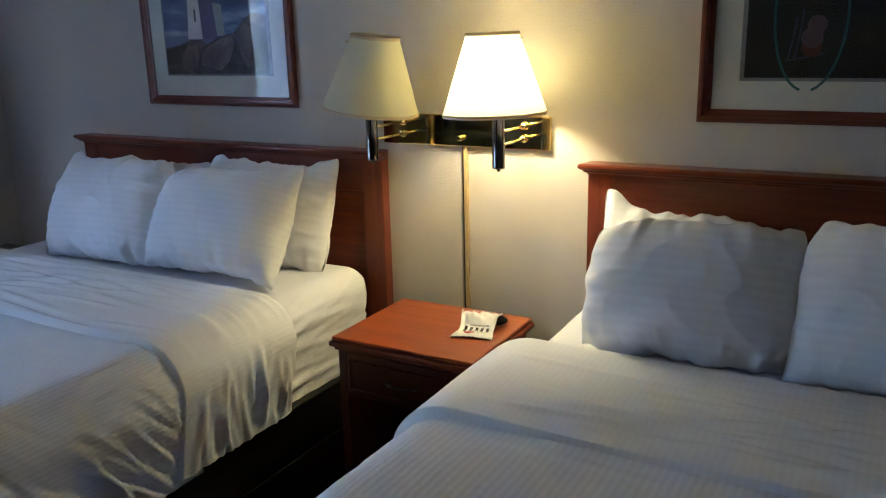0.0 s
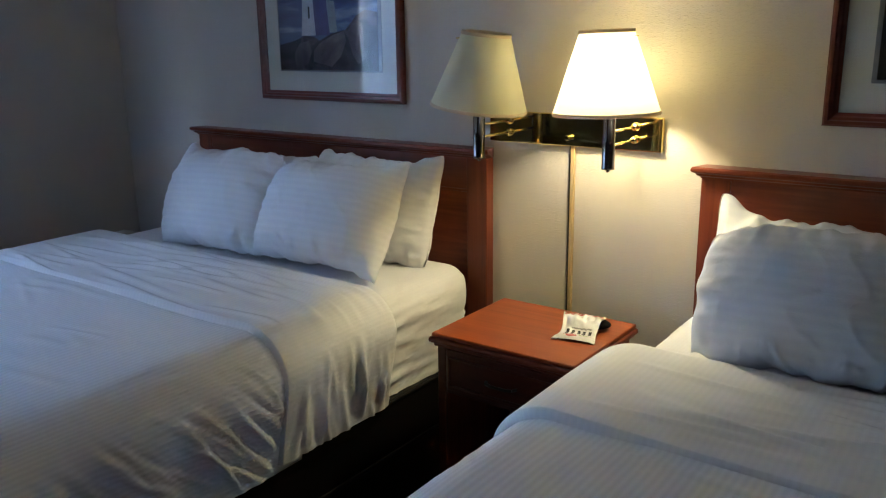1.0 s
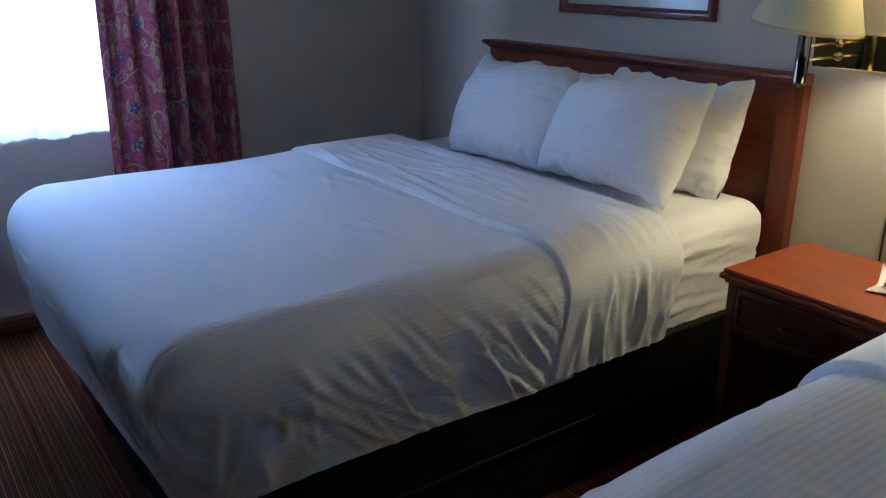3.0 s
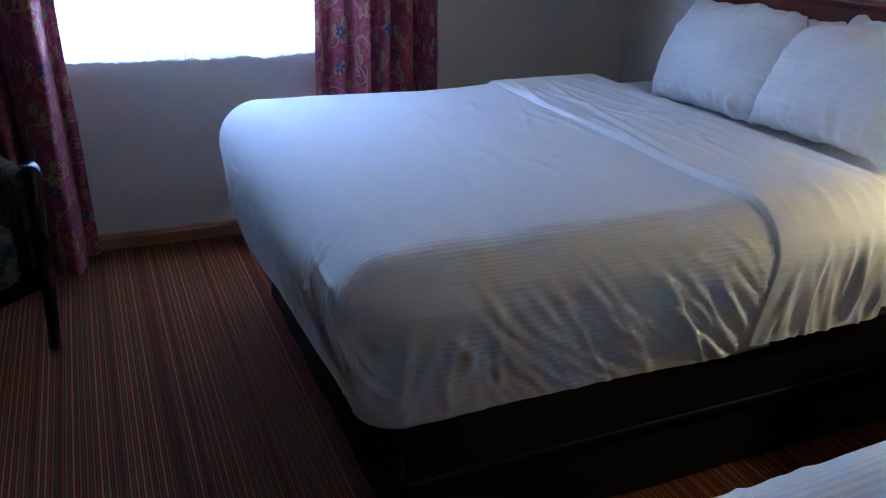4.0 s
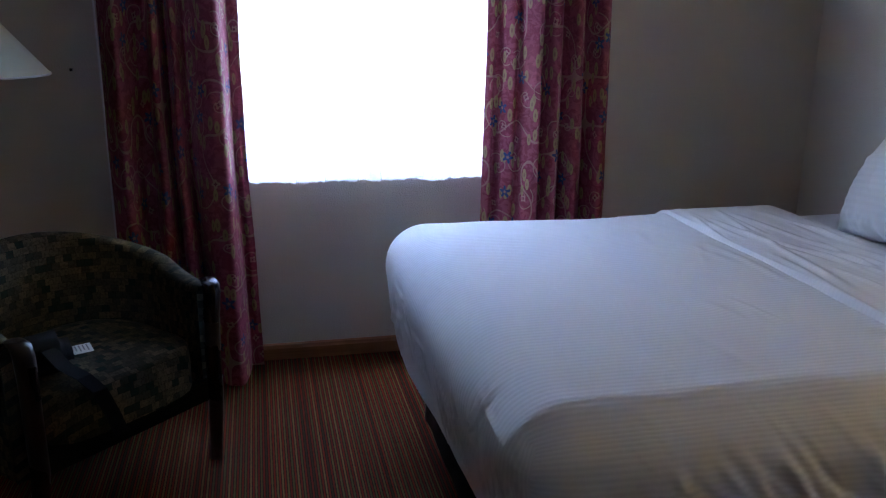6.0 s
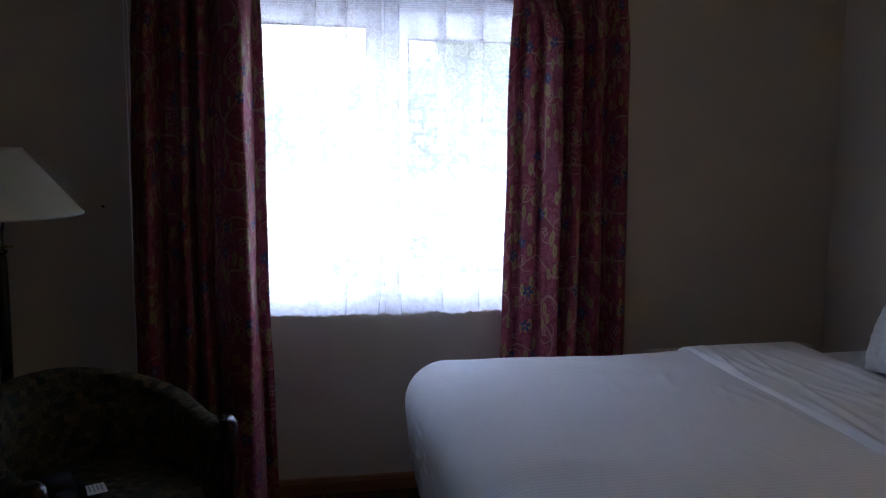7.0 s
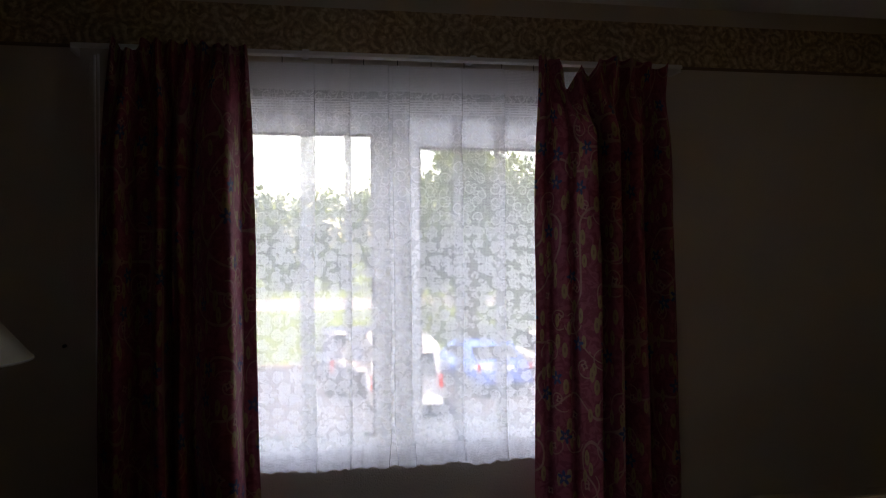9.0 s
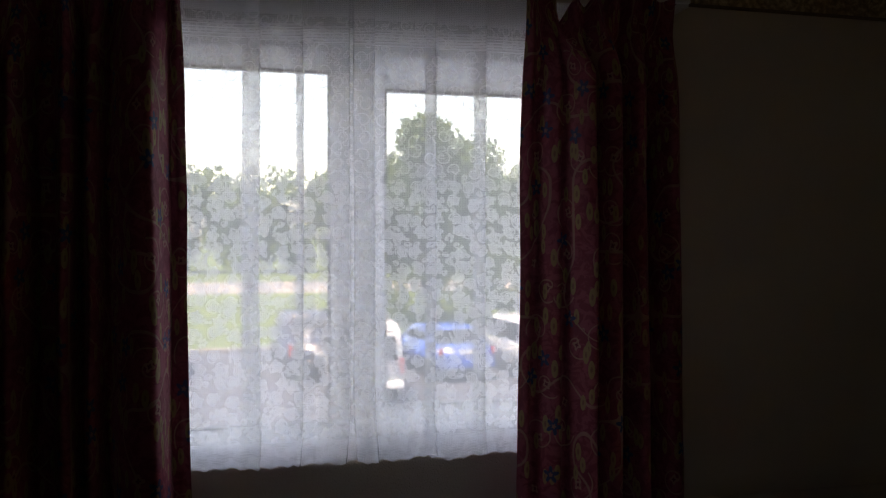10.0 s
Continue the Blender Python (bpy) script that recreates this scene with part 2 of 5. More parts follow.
def curtain_cloth():
    m, nt, b = material("vine_print_curtain_cloth", rough=0.62)
    uv = coords(nt, "UV")
    uvw = wavy(nt, uv, 9, 0.03)
    damask = noisy(nt, uvw, 26, 3, 0.6, 1.5)
    c = mixed(nt, ramp(nt, damask, [(0.46, (0, 0, 0)), (0.54, (1, 1, 1))]), (0.205, 0.039, 0.060), (0.28, 0.069, 0.094))
    # trailing stems, tight curls with a bud inside, leaves and blue flowers
    stem = band(nt, noisy(nt, uv, 5.0, 0), 0.5, 0.011)
    r, th, k = around(nt, uvw, 7.5, 0.6)
    curl = maths(nt, "MULTIPLY", spiral_line(nt, r, th, 0.014, 0.040, 0.0023), maths(nt, "GREATER_THAN", k, 0.2))
    c = mixed(nt, maths(nt, "MULTIPLY", maths(nt, "MAXIMUM", stem, curl), 0.75), c, (0.36, 0.225, 0.17))
    c = mixed(nt, flower(nt, r, th, 0.012, 4.0), c, (0.36, 0.20, 0.16))
    c = mixed(nt, flower(nt, r, th, 0.005, 4.0), c, (0.15, 0.03, 0.05))
    for turn, sc in ((35, 8.0), (-55, 7.0)):
        leaf = cells(nt, coords(nt, "UV", (1.9, 0.8, 1), (0, 0, turn)), sc, random_=0.9)
        d = leaf.outputs["Distance"]
        c = mixed(nt, maths(nt, "LESS_THAN", d, 0.15), c, (0.30, 0.215, 0.105))
        c = mixed(nt, maths(nt, "LESS_THAN", d, 0.05), c, (0.22, 0.12, 0.075))
    moved = nt.nodes.new("ShaderNodeVectorMath")
    moved.operation = "ADD"
    moved.inputs[1].default_value = (0.37, 0.19, 0)
    nt.links.new(uv, moved.inputs[0])
    r2, th2, k2 = around(nt, moved.outputs[0], 7.0, 0.9)
    chosen = maths(nt, "GREATER_THAN", k2, 0.40)
    c = mixed(nt, maths(nt, "MULTIPLY", flower(nt, r2, th2, 0.019, 5.0, 0.42), chosen), c, (0.040, 0.060, 0.145))
    c = mixed(nt, maths(nt, "MULTIPLY", flower(nt, r2, th2, 0.006, 5.0), chosen), c, (0.30, 0.16, 0.14))
    nt.links.new(c, b.inputs["Base Color"])
    b.inputs["Specular IOR Level"].default_value = 0.10
    bumped(nt, b, maths(nt, "ADD", noisy(nt, uv, 500, 2), damask), 0.25, 0.001)
    thin = nt.nodes.new("ShaderNodeBsdfTranslucent")
    nt.links.new(c, thin.inputs[0])
    mx = nt.nodes.new("ShaderNodeMixShader")
    mx.inputs[0].default_value = 0.03
    nt.links.new(b.outputs[0], mx.inputs[1]), nt.links.new(thin.outputs[0], mx.inputs[2])
    nt.links.new(mx.outputs[0], nt.nodes["Material Output"].inputs[0])
    return m


def lace_cloth():
    m, nt, b = material("white_lace", (0.86, 0.87, 0.88), 0.9)
    uv = coords(nt, "UV")
    s = nt.nodes.new("ShaderNodeSeparateXYZ")
    nt.links.new(uv, s.inputs[0])
    v = s.outputs[1]
    uvw = wavy(nt, uv, 26, 0.012)
    # roses in the lower two thirds, with leaves between them; above, only their outlines and curls
    r, th, k = around(nt, uvw, 21.0, 0.55)
    rose = flower(nt, r, th, 0.0165, 5.0, 0.24)
    vein = maths(nt, "GREATER_THAN", maths(nt, "SINE", maths(nt, "ADD", maths(nt, "MULTIPLY", r, 1150.0), maths(nt, "MULTIPLY", th, 2.0))), -0.45)
    rose = maths(nt, "MULTIPLY", rose, maths(nt, "ADD", maths(nt, "MULTIPLY", vein, 0.85), 0.15))
    r2, th2, k2 = around(nt, uvw, 38.0, 0.85)
    leaf = maths(nt, "MULTIPLY", flower(nt, r2, th2, 0.0068, 2.0, 0.65), maths(nt, "GREATER_THAN", k2, 0.25))
    curl = maths(nt, "MAXIMUM", spiral_line(nt, r, th, 0.008, 0.014, 0.0022), maths(nt, "MULTIPLY", spiral_line(nt, r2, th2, 0.004, 0.006, 0.0016), maths(nt, "GREATER_THAN", k2, 0.35)))
    close = ramp(nt, v, [(0.0, (1, 1, 1)), (0.78, (1, 1, 1)), (0.92, (0.16, 0.16, 0.16)), (1.0, (0.16, 0.16, 0.16))])
    motif = maths(nt, "MAXIMUM", maths(nt, "MULTIPLY", maths(nt, "MAXIMUM", rose, maths(nt, "MULTIPLY", leaf, 0.8)), close), maths(nt, "MULTIPLY", curl, 0.72))
    # netting, the ribbed hem and the plain heading
    net = cells(nt, uv, 190.0, "DISTANCE_TO_EDGE", 0.5).outputs["Distance"]
    net = maths(nt, "ADD", maths(nt, "MULTIPLY", maths(nt, "LESS_THAN", net, 0.17), 0.26), 0.31)
    rib = maths(nt, "GREATER_THAN", maths(nt, "SINE", maths(nt, "MULTIPLY", v, 700.0)), 0.1)
    motif = maths(nt, "MAXIMUM", motif, maths(nt, "MULTIPLY", maths(nt, "LESS_THAN", v, 0.075), maths(nt, "ADD", maths(nt, "MULTIPLY", rib, 0.35), 0.35)))
    motif = maths(nt, "MAXIMUM", motif, maths(nt, "MULTIPLY", maths(nt, "MULTIPLY", band(nt, v, 1.262, 0.028), rib), 0.75))
    motif = maths(nt, "MAXIMUM", motif, maths(nt, "MULTIPLY", maths(nt, "GREATER_THAN", v, 1.315), 0.62))
    cover = maths(nt, "ADD", maths(nt, "MULTIPLY", motif, 0.36), net)
    diff, thin, clear = nt.nodes.new("ShaderNodeBsdfDiffuse"), nt.nodes.new("ShaderNodeBsdfTranslucent"), nt.nodes.new("ShaderNodeBsdfTransparent")
    diff.inputs[0].default_value = thin.inputs[0].default_value = (0.84, 0.84, 0.84, 1)
    cloth, mx = nt.nodes.new("ShaderNodeMixShader"), nt.nodes.new("ShaderNodeMixShader")
    cloth.inputs[0].default_value = 0.88
    nt.links.new(diff.outputs[0], cloth.inputs[1]), nt.links.new(thin.outputs[0], cloth.inputs[2])
    put(nt, mx.inputs[0], maths(nt, "MINIMUM", cover, 0.92))
    nt.links.new(clear.outputs[0], mx.inputs[1]), nt.links.new(cloth.outputs[0], mx.inputs[2])
    nt.links.new(mx.outputs[0], nt.nodes["Material Output"].inputs[0])
    return m


def clear_glass(name, ior=1.5):
    m = bpy.data.materials.new(name)
    m.use_nodes = True
    nt = m.node_tree
    nt.nodes.remove(nt.nodes["Principled BSDF"])
    lw, tr, gl, mx = (nt.nodes.new(k) for k in ("ShaderNodeLayerWeight", "ShaderNodeBsdfTransparent", "ShaderNodeBsdfGlossy", "ShaderNodeMixShader"))
    lw.inputs[0].default_value = 0.5
    # a thin pane reflects alike from both sides: little when faced, much when grazed
    f0 = 2 * ((ior - 1) / (ior + 1)) ** 2
    gloss = maths(nt, "ADD", maths(nt, "MULTIPLY", maths(nt, "POWER", lw.outputs["Facing"], 5.0), 1 - f0), f0)
    gl.inputs["Roughness"].default_value = 0.015
    tr.inputs[0].default_value = (0.95, 0.96, 0.96, 1)
    nt.links.new(gloss, mx.inputs[0]), nt.links.new(tr.outputs[0], mx.inputs[1]), nt.links.new(gl.outputs[0], mx.inputs[2])
    nt.links.new(mx.outputs[0], nt.nodes["Material Output"].inputs[0])
    return m


def shade_cloth(name, thin_share, lo=(0.71, 0.695, 0.55), hi=(0.77, 0.755, 0.62)):
    m, nt, b = material(name, (0.78, 0.72, 0.58), 0.9)
    v = coords(nt)
    weave = noisy(nt, v, 260, 2)
    c = ramp(nt, noisy(nt, v, 6, 2), [(0.3, lo), (0.7, hi)])
    nt.links.new(c, b.inputs["Base Color"])
    bumped(nt, b, weave, 0.15, 0.001)
    thin, mx = nt.nodes.new("ShaderNodeBsdfTranslucent"), nt.nodes.new("ShaderNodeMixShader")
    nt.links.new(c, thin.inputs[0])
    mx.inputs[0].default_value = thin_share
    nt.links.new(b.outputs[0], mx.inputs[1]), nt.links.new(thin.outputs[0], mx.inputs[2])
    nt.links.new(mx.outputs[0], nt.nodes["Material Output"].inputs[0])
    return m


def border_paper():
    m, nt, b = material("scroll_print_border", rough=0.7)
    o = nt.nodes.new("ShaderNodeTexCoord")
    s = nt.nodes.new("ShaderNodeSeparateXYZ")
    nt.links.new(o.outputs["Object"], s.inputs[0])
    cm = nt.nodes.new("ShaderNodeCombineXYZ")
    put(nt, cm.inputs[0], maths(nt, "ADD", s.outputs[0], s.outputs[1])), put(nt, cm.inputs[1], s.outputs[2])
    v = cm.outputs[0]
    scroll = maths(nt, "SINE", maths(nt, "ADD", maths(nt, "MULTIPLY", cells(nt, v, 8.5).outputs["Distance"], 26.0), maths(nt, "MULTIPLY", noisy(nt, v, 12, 3, 0.6, 1.0), 12.0)))
    leaf = noisy(nt, v, 34, 3, 0.6, 1.5)
    f = maths(nt, "ADD", maths(nt, "MULTIPLY", scroll, 0.10), leaf)
    nt.links.new(ramp(nt, f, [(0.30, (0.20, 0.135, 0.075)), (0.50, (0.34, 0.245, 0.145)), (0.62, (0.50, 0.39, 0.25)), (0.80, (0.64, 0.53, 0.37))]), b.inputs["Base Color"])
    return m


def chair_cloth():
    m, nt, b = material("green_block_chair_cloth", rough=0.9)
    v = coords(nt)
    br = nt.nodes.new("ShaderNodeTexBrick")
    nt.links.new(coords(nt, "UV"), br.inputs["Vector"])
    br.inputs["Scale"].default_value = 11.0
    br.inputs["Brick Width"].default_value, br.inputs["Row Height"].default_value = 0.30, 0.26
    br.inputs["Mortar Size"].default_value = 0.004
    br.inputs["Color1"].default_value, br.inputs["Color2"].default_value, br.inputs["Mortar"].default_value = (0.014, 0.026, 0.021, 1), (0.125, 0.098, 0.058, 1), (0.008, 0.010, 0.008, 1)
    sp = noisy(nt, v, 130, 2)
    c = mixed(nt, ramp(nt, sp, [(0.45, (0, 0, 0)), (0.62, (0.5, 0.5, 0.5))]), br.outputs[0], (0.018, 0.017, 0.012))
    nt.links.new(c, b.inputs["Base Color"])
    b.inputs["Specular IOR Level"].default_value = 0.08
    bumped(nt, b, sp, 0.4, 0.002)
    return m


def leaves_mat(name, lo, hi):
    m, nt, b = material(name, rough=0.6)
    g = nt.nodes.new("ShaderNodeNewGeometry")
    c = ramp(nt, g.outputs["Random Per Island"], [(0.0, lo), (1.0, hi)])
    nt.links.new(c, b.inputs["Base Color"])
    thin, mx = nt.nodes.new("ShaderNodeBsdfTranslucent"), nt.nodes.new("ShaderNodeMixShader")
    nt.links.new(c, thin.inputs[0])
    mx.inputs[0].default_value = 0.3
    nt.links.new(b.outputs[0], mx.inputs[1]), nt.links.new(thin.outputs[0], mx.inputs[2])
    nt.links.new(mx.outputs[0], nt.nodes["Material Output"].inputs[0])
    return m


M_WALL = wall_paint()
# walls out of view: darker than wall_paint, to limit the light they bounce
M_BACK = plain("tan_bounce_tone", (0.40, 0.35, 0.29), 0.8, grain=60, amount=0.08, bump=0.3)
M_SOUTH = plain("beige_bounce_tone", (0.36, 0.32, 0.265), 0.8, grain=60, amount=0.06, bump=0.3)
M_CEIL = plain("ceiling_paint", (0.72, 0.71, 0.68), 0.85, grain=60, amount=0.05, bump=0.4)
M_CARPET = carpet()
M_CHERRY = wood("cherry_veneer_across", (0.105, 0.020, 0.008), (0.235, 0.052, 0.017), 0.36, "x")
M_CHERRY_V = wood("cherry_veneer_upright", (0.105, 0.020, 0.008), (0.225, 0.050, 0.017), 0.36, "z")
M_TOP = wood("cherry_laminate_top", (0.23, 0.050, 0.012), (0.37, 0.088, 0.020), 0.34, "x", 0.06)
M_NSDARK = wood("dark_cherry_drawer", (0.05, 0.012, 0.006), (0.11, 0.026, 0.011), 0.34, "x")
M_BASEB = wood("oak_baseboard", (0.20, 0.078, 0.026), (0.34, 0.145, 0.052), 0.4, "y")
M_FRAME = wood("mahogany_frame", (0.09, 0.02, 0.012), (0.17, 0.04, 0.022), 0.3, "x")
M_LINEN_B = linen("white_duvet_linen", 0, 62.0, rib=0.50, pull=1.3, along_cloth="UV")
M_LINEN_P = linen("white_pillow_linen", 1, 42.0, rib=0.16, wrinkle=1.5)
M_LINEN_F = linen("white_folded_linen", 0, 62.0, rib=0.14, pull=1.2, along_cloth="UV")
M_SHEET = linen("white_fitted_sheet", 0, 105.0, rib=0.03, pull=2.0)
M_BLACK = plain("black_vinyl", (0.006, 0.0055, 0.0055), 0.5, grain=180, amount=0.3, bump=0.15)
M_CURTAIN = curtain_cloth()
M_LACE = lace_cloth()
M_GLASS = clear_glass("window_glass")
M_PICGLASS = clear_glass("picture_glass", 1.38)
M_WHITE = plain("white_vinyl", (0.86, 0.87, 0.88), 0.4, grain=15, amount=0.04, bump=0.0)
# strong translucency added to the vinyl, so the frame glows white from behind
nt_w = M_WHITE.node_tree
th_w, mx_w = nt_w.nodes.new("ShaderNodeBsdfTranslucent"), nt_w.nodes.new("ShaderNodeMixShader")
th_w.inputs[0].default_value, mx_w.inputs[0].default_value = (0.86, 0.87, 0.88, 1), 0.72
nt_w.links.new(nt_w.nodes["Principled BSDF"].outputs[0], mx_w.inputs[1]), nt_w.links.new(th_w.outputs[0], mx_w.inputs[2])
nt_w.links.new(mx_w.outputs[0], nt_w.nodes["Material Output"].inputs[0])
M_RAIL = plain("white_enamel", (0.74, 0.74, 0.74), 0.45, grain=15, amount=0.04, bump=0.0)
M_BORDER = border_paper()
M_STRIP = plain("brown_border_edge", (0.16, 0.10, 0.06), 0.6)
M_BRASS, nt_, b_ = material("polished_brass", (0.80, 0.64, 0.27), 0.05, 1.0)
put(nt_, b_.inputs["Roughness"], ramp(nt_, noisy(nt_, coords(nt_), 14, 4), [(0.35, (0.025, 0.025, 0.025)), (0.75, (0.10, 0.10, 0.10))]))
bumped(nt_, b_, noisy(nt_, coords(nt_), 9, 1), 0.05, 0.004)
M_CHROME = plain("dark_chrome", (0.20, 0.19, 0.185), 0.10, 1.0, grain=15, amount=0.08, bump=0.0)
M_SHADE = shade_cloth("lampshade_fabric", 0.215, (0.70, 0.665, 0.46), (0.76, 0.725, 0.53))
# cream tape; the tan of lamplight passing through is put into its colour
M_TRIM = shade_cloth("shade_trim_tape", 0.10, (0.62, 0.50, 0.33), (0.68, 0.56, 0.40))
M_BULB = plain("frosted_bulb", (0.85, 0.83, 0.78), 0.4, amount=0.02, bump=0.0)
M_CORD = plain("cord_cover_plastic", (0.50, 0.36, 0.16), 0.5, amount=0.12)
M_CHAIR = chair_cloth()
M_DARKWOOD = wood("dark_chair_wood", (0.016, 0.009, 0.006), (0.035, 0.018, 0.011), 0.26, "z")
M_MAT = plain("cream_mat_board", (0.62, 0.60, 0.53), 0.9, grain=300, amount=0.04, bump=0.05)
M_PAPER = plain("white_card", (0.78, 0.78, 0.78), 0.7, amount=0.03, bump=0.0)
M_INK = plain("black_print", (0.02, 0.02, 0.02), 0.6, bump=0.0)
M_BLACKCLOTH = plain("black_nylon", (0.005, 0.005, 0.006), 0.8, grain=300, amount=0.3, bump=0.3)
for m_ in (M_BLACK, M_BLACKCLOTH):
    m_.node_tree.nodes["Principled BSDF"].inputs["Specular IOR Level"].default_value = 0.2
M_BLACKMETAL = plain("black_lacquered_metal", (0.015, 0.014, 0.013), 0.3, grain=30, bump=0.0)
M_HEATER = plain("beige_enamel", (0.42, 0.38, 0.32), 0.5, grain=20, amount=0.08)

# ---- the room ----
X1, Y0, CEIL = 6.6, -4.5, 2.49
WY0, WY1, WZ0, WZ1 = -2.80, -1.28, 0.805, 2.10


def setting(name, bm, mat, label, category, smooth=False):
    return tagged(part(name, bm, mat, None, "", smooth), label, category, "", "structure")


setting("floor", block((-0.16, Y0 - 0.16, -0.2), (X1 + 0.16, 0.16, 0.0)), M_CARPET, "red, brown and tan striped hotel carpet", "floor")
setting("ceiling", block((-0.16, Y0 - 0.16, CEIL), (X1 + 0.16, 0.16, CEIL + 0.2)), M_CEIL, "off-white textured plaster ceiling", "ceiling")
setting("wall_north", block((-0.16, 0, 0), (X1 + 0.16, 0.16, CEIL)), M_WALL, "beige orange-peel textured wall behind the headboards", "wall")
setting("wall_south", block((-0.16, Y0 - 0.16, 0), (X1 + 0.16, Y0, CEIL)), M_SOUTH, "plain beige wall out of view, toned for bounced light", "wall")
setting("wall_east", block((X1, Y0, 0), (X1 + 0.16, 0, CEIL)), M_BACK, "plain tan wall out of view, toned for bounced light", "wall")
bm = block((-0.16, Y0, 0), (0, 0, WZ0))
block((-0.16, Y0, WZ1), (0, 0, CEIL), bm=bm)
block((-0.16, Y0, WZ0), (0, WY0, WZ1), bm=bm)
block((-0.16, WY1, WZ0), (0, 0, WZ1), bm=bm)
setting("wall_west", bm, M_WALL, "beige textured wall with the window opening", "wall")
# wallpaper border with a dark lower edge, on the walls under the ceiling
for nm, lo, hi in (("border_west", (0.001, Y0 + 0.01, 2.262), (0.004, -0.005, 2.425)), ("border_north", (0.005, -0.004, 2.262), (X1 - 0.005, -0.001, 2.425)),
                   ("border_south", (0.005, Y0 + 0.001, 2.262), (X1 - 0.005, Y0 + 0.004, 2.425)), ("border_east", (X1 - 0.004, Y0 + 0.01, 2.262), (X1 - 0.001, -0.005, 2.425))):
    setting(nm, block(lo, hi), M_BORDER, "brown scroll-print wallpaper border under the ceiling", "border")
setting("trim_west", block((0.001, Y0 + 0.01, 2.25), (0.007, -0.006, 2.262), 0.002), M_STRIP, "dark brown edge strip under the border", "trim")
setting("trim_north", block((0.008, -0.007, 2.25), (X1 - 0.008, -0.001, 2.262), 0.002), M_STRIP, "dark brown edge strip under the border", "trim")


def baseboard(name, lo, hi, axis):
    z = [(0.0, 0.0), (0.016, 0.0), (0.016, 0.05), (0.012, 0.058), (0.010, 0.066), (0.004, 0.072), (0.0, 0.072)]
    if axis == "y":
        pts = [(lo[0] + d, h) for d, h in z]
        bmm = extrude(pts, "y", lo[1], hi)
    else:
        bmm = extrude([(lo[1] - d, h) for d, h in z], "x", lo[0], hi)
    return setting(name, bmm, M_BASEB, "moulded oak-coloured wooden baseboard", "baseboard")


baseboard("baseboard", (0.0005, Y0 + 0.01), -0.02, "y")
baseboard("baseboard_north", (0.02, -0.0005), X1 - 0.02, "x")

# ---- the window: white frame, two sashes, panes, sill ----
win = tagged(thing("window_1", (-0.09, (WY0 + WY1) / 2, WZ0), "white vinyl two-sash window onto the car park", "window"), kind="structure")
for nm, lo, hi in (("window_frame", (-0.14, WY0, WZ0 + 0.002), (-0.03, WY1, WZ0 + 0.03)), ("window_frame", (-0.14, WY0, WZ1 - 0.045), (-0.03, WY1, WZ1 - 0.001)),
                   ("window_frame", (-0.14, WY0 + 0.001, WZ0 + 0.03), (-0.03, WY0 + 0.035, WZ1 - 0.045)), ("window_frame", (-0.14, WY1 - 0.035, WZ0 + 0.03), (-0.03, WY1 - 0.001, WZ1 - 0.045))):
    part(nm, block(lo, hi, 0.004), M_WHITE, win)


def sash(x0, x1, ya, yb, za, zb, ga, gb, gza, gzb):
    bmm = block((x0, ya, za), (x1, ga, zb), 0.005)
    block((x0, gb, za), (x1, yb, zb), 0.005, bm=bmm)
    block((x0 + 0.001, ga - 0.002, za), (x1 - 0.001, gb + 0.002, gza), 0.004, bm=bmm)
    block((x0 + 0.001, ga - 0.002, gzb), (x1 - 0.001, gb + 0.002, zb), 0.004, bm=bmm)
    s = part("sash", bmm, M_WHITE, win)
    gm = bmesh.new()
    gm.faces.new([gm.verts.new(((x0 + x1) / 2, y, z)) for y, z in ((ga - 0.01, gza - 0.01), (gb + 0.01, gza - 0.01), (gb + 0.01, gzb + 0.01), (ga - 0.01, gzb + 0.01))])
    g = part("pane", gm, M_GLASS, s)
    g.visible_shadow = False
    bead = block((x1 - 0.002, ga - 0.006, gza - 0.006), (x1 + 0.002, ga, gzb + 0.006))
    for lo, hi in (((x1 - 0.002, gb, gza - 0.006), (x1 + 0.002, gb + 0.006, gzb + 0.006)), ((x1 - 0.002, ga, gza - 0.006), (x1 + 0.002, gb, gza)), ((x1 - 0.002, ga, gzb), (x1 + 0.002, gb, gzb + 0.006))):
        block(lo, hi, bm=bead)
    part("glazing_bead", bead, M_BLACKMETAL, s)


sash(-0.088, -0.052, WY0 + 0.036, -2.105, WZ0 + 0.031, WZ1 - 0.046, WY0 + 0.09, -2.183, 0.895, 1.979)
sash(-0.130, -0.092, -2.12, WY1 - 0.036, WZ0 + 0.031, WZ1 - 0.046, -1.993, WY1 - 0.08, 0.93, 1.939)
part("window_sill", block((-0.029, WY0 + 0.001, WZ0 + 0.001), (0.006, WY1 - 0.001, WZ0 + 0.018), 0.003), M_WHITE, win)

# ---- curtains and their rail ----
def along(points, count):
    """A smooth line through points (y, x), cut into count places of even spacing."""
    p = [points[0], *points, points[-1]]
    fine = []
    for i in range(1, len(p) - 2):
        for k in range(24):
            t = k / 24
            fine.append([0.5 * (2 * p[i][c] + (p[i + 1][c] - p[i - 1][c]) * t + (2 * p[i - 1][c] - 5 * p[i][c] + 4 * p[i + 1][c] - p[i + 2][c]) * t * t + (3 * p[i][c] - p[i - 1][c] - 3 * p[i + 1][c] + p[i + 2][c]) * t ** 3) for c in (0, 1)])
    fine = np.array(fine + [list(points[-1])])
    run = np.concatenate([[0], np.cumsum(np.hypot(*np.diff(fine, axis=0).T))])
    at = np.linspace(0, run[-1], count)
    return np.interp(at, run, fine[:, 0]), np.interp(at, run, fine[:, 1]), at


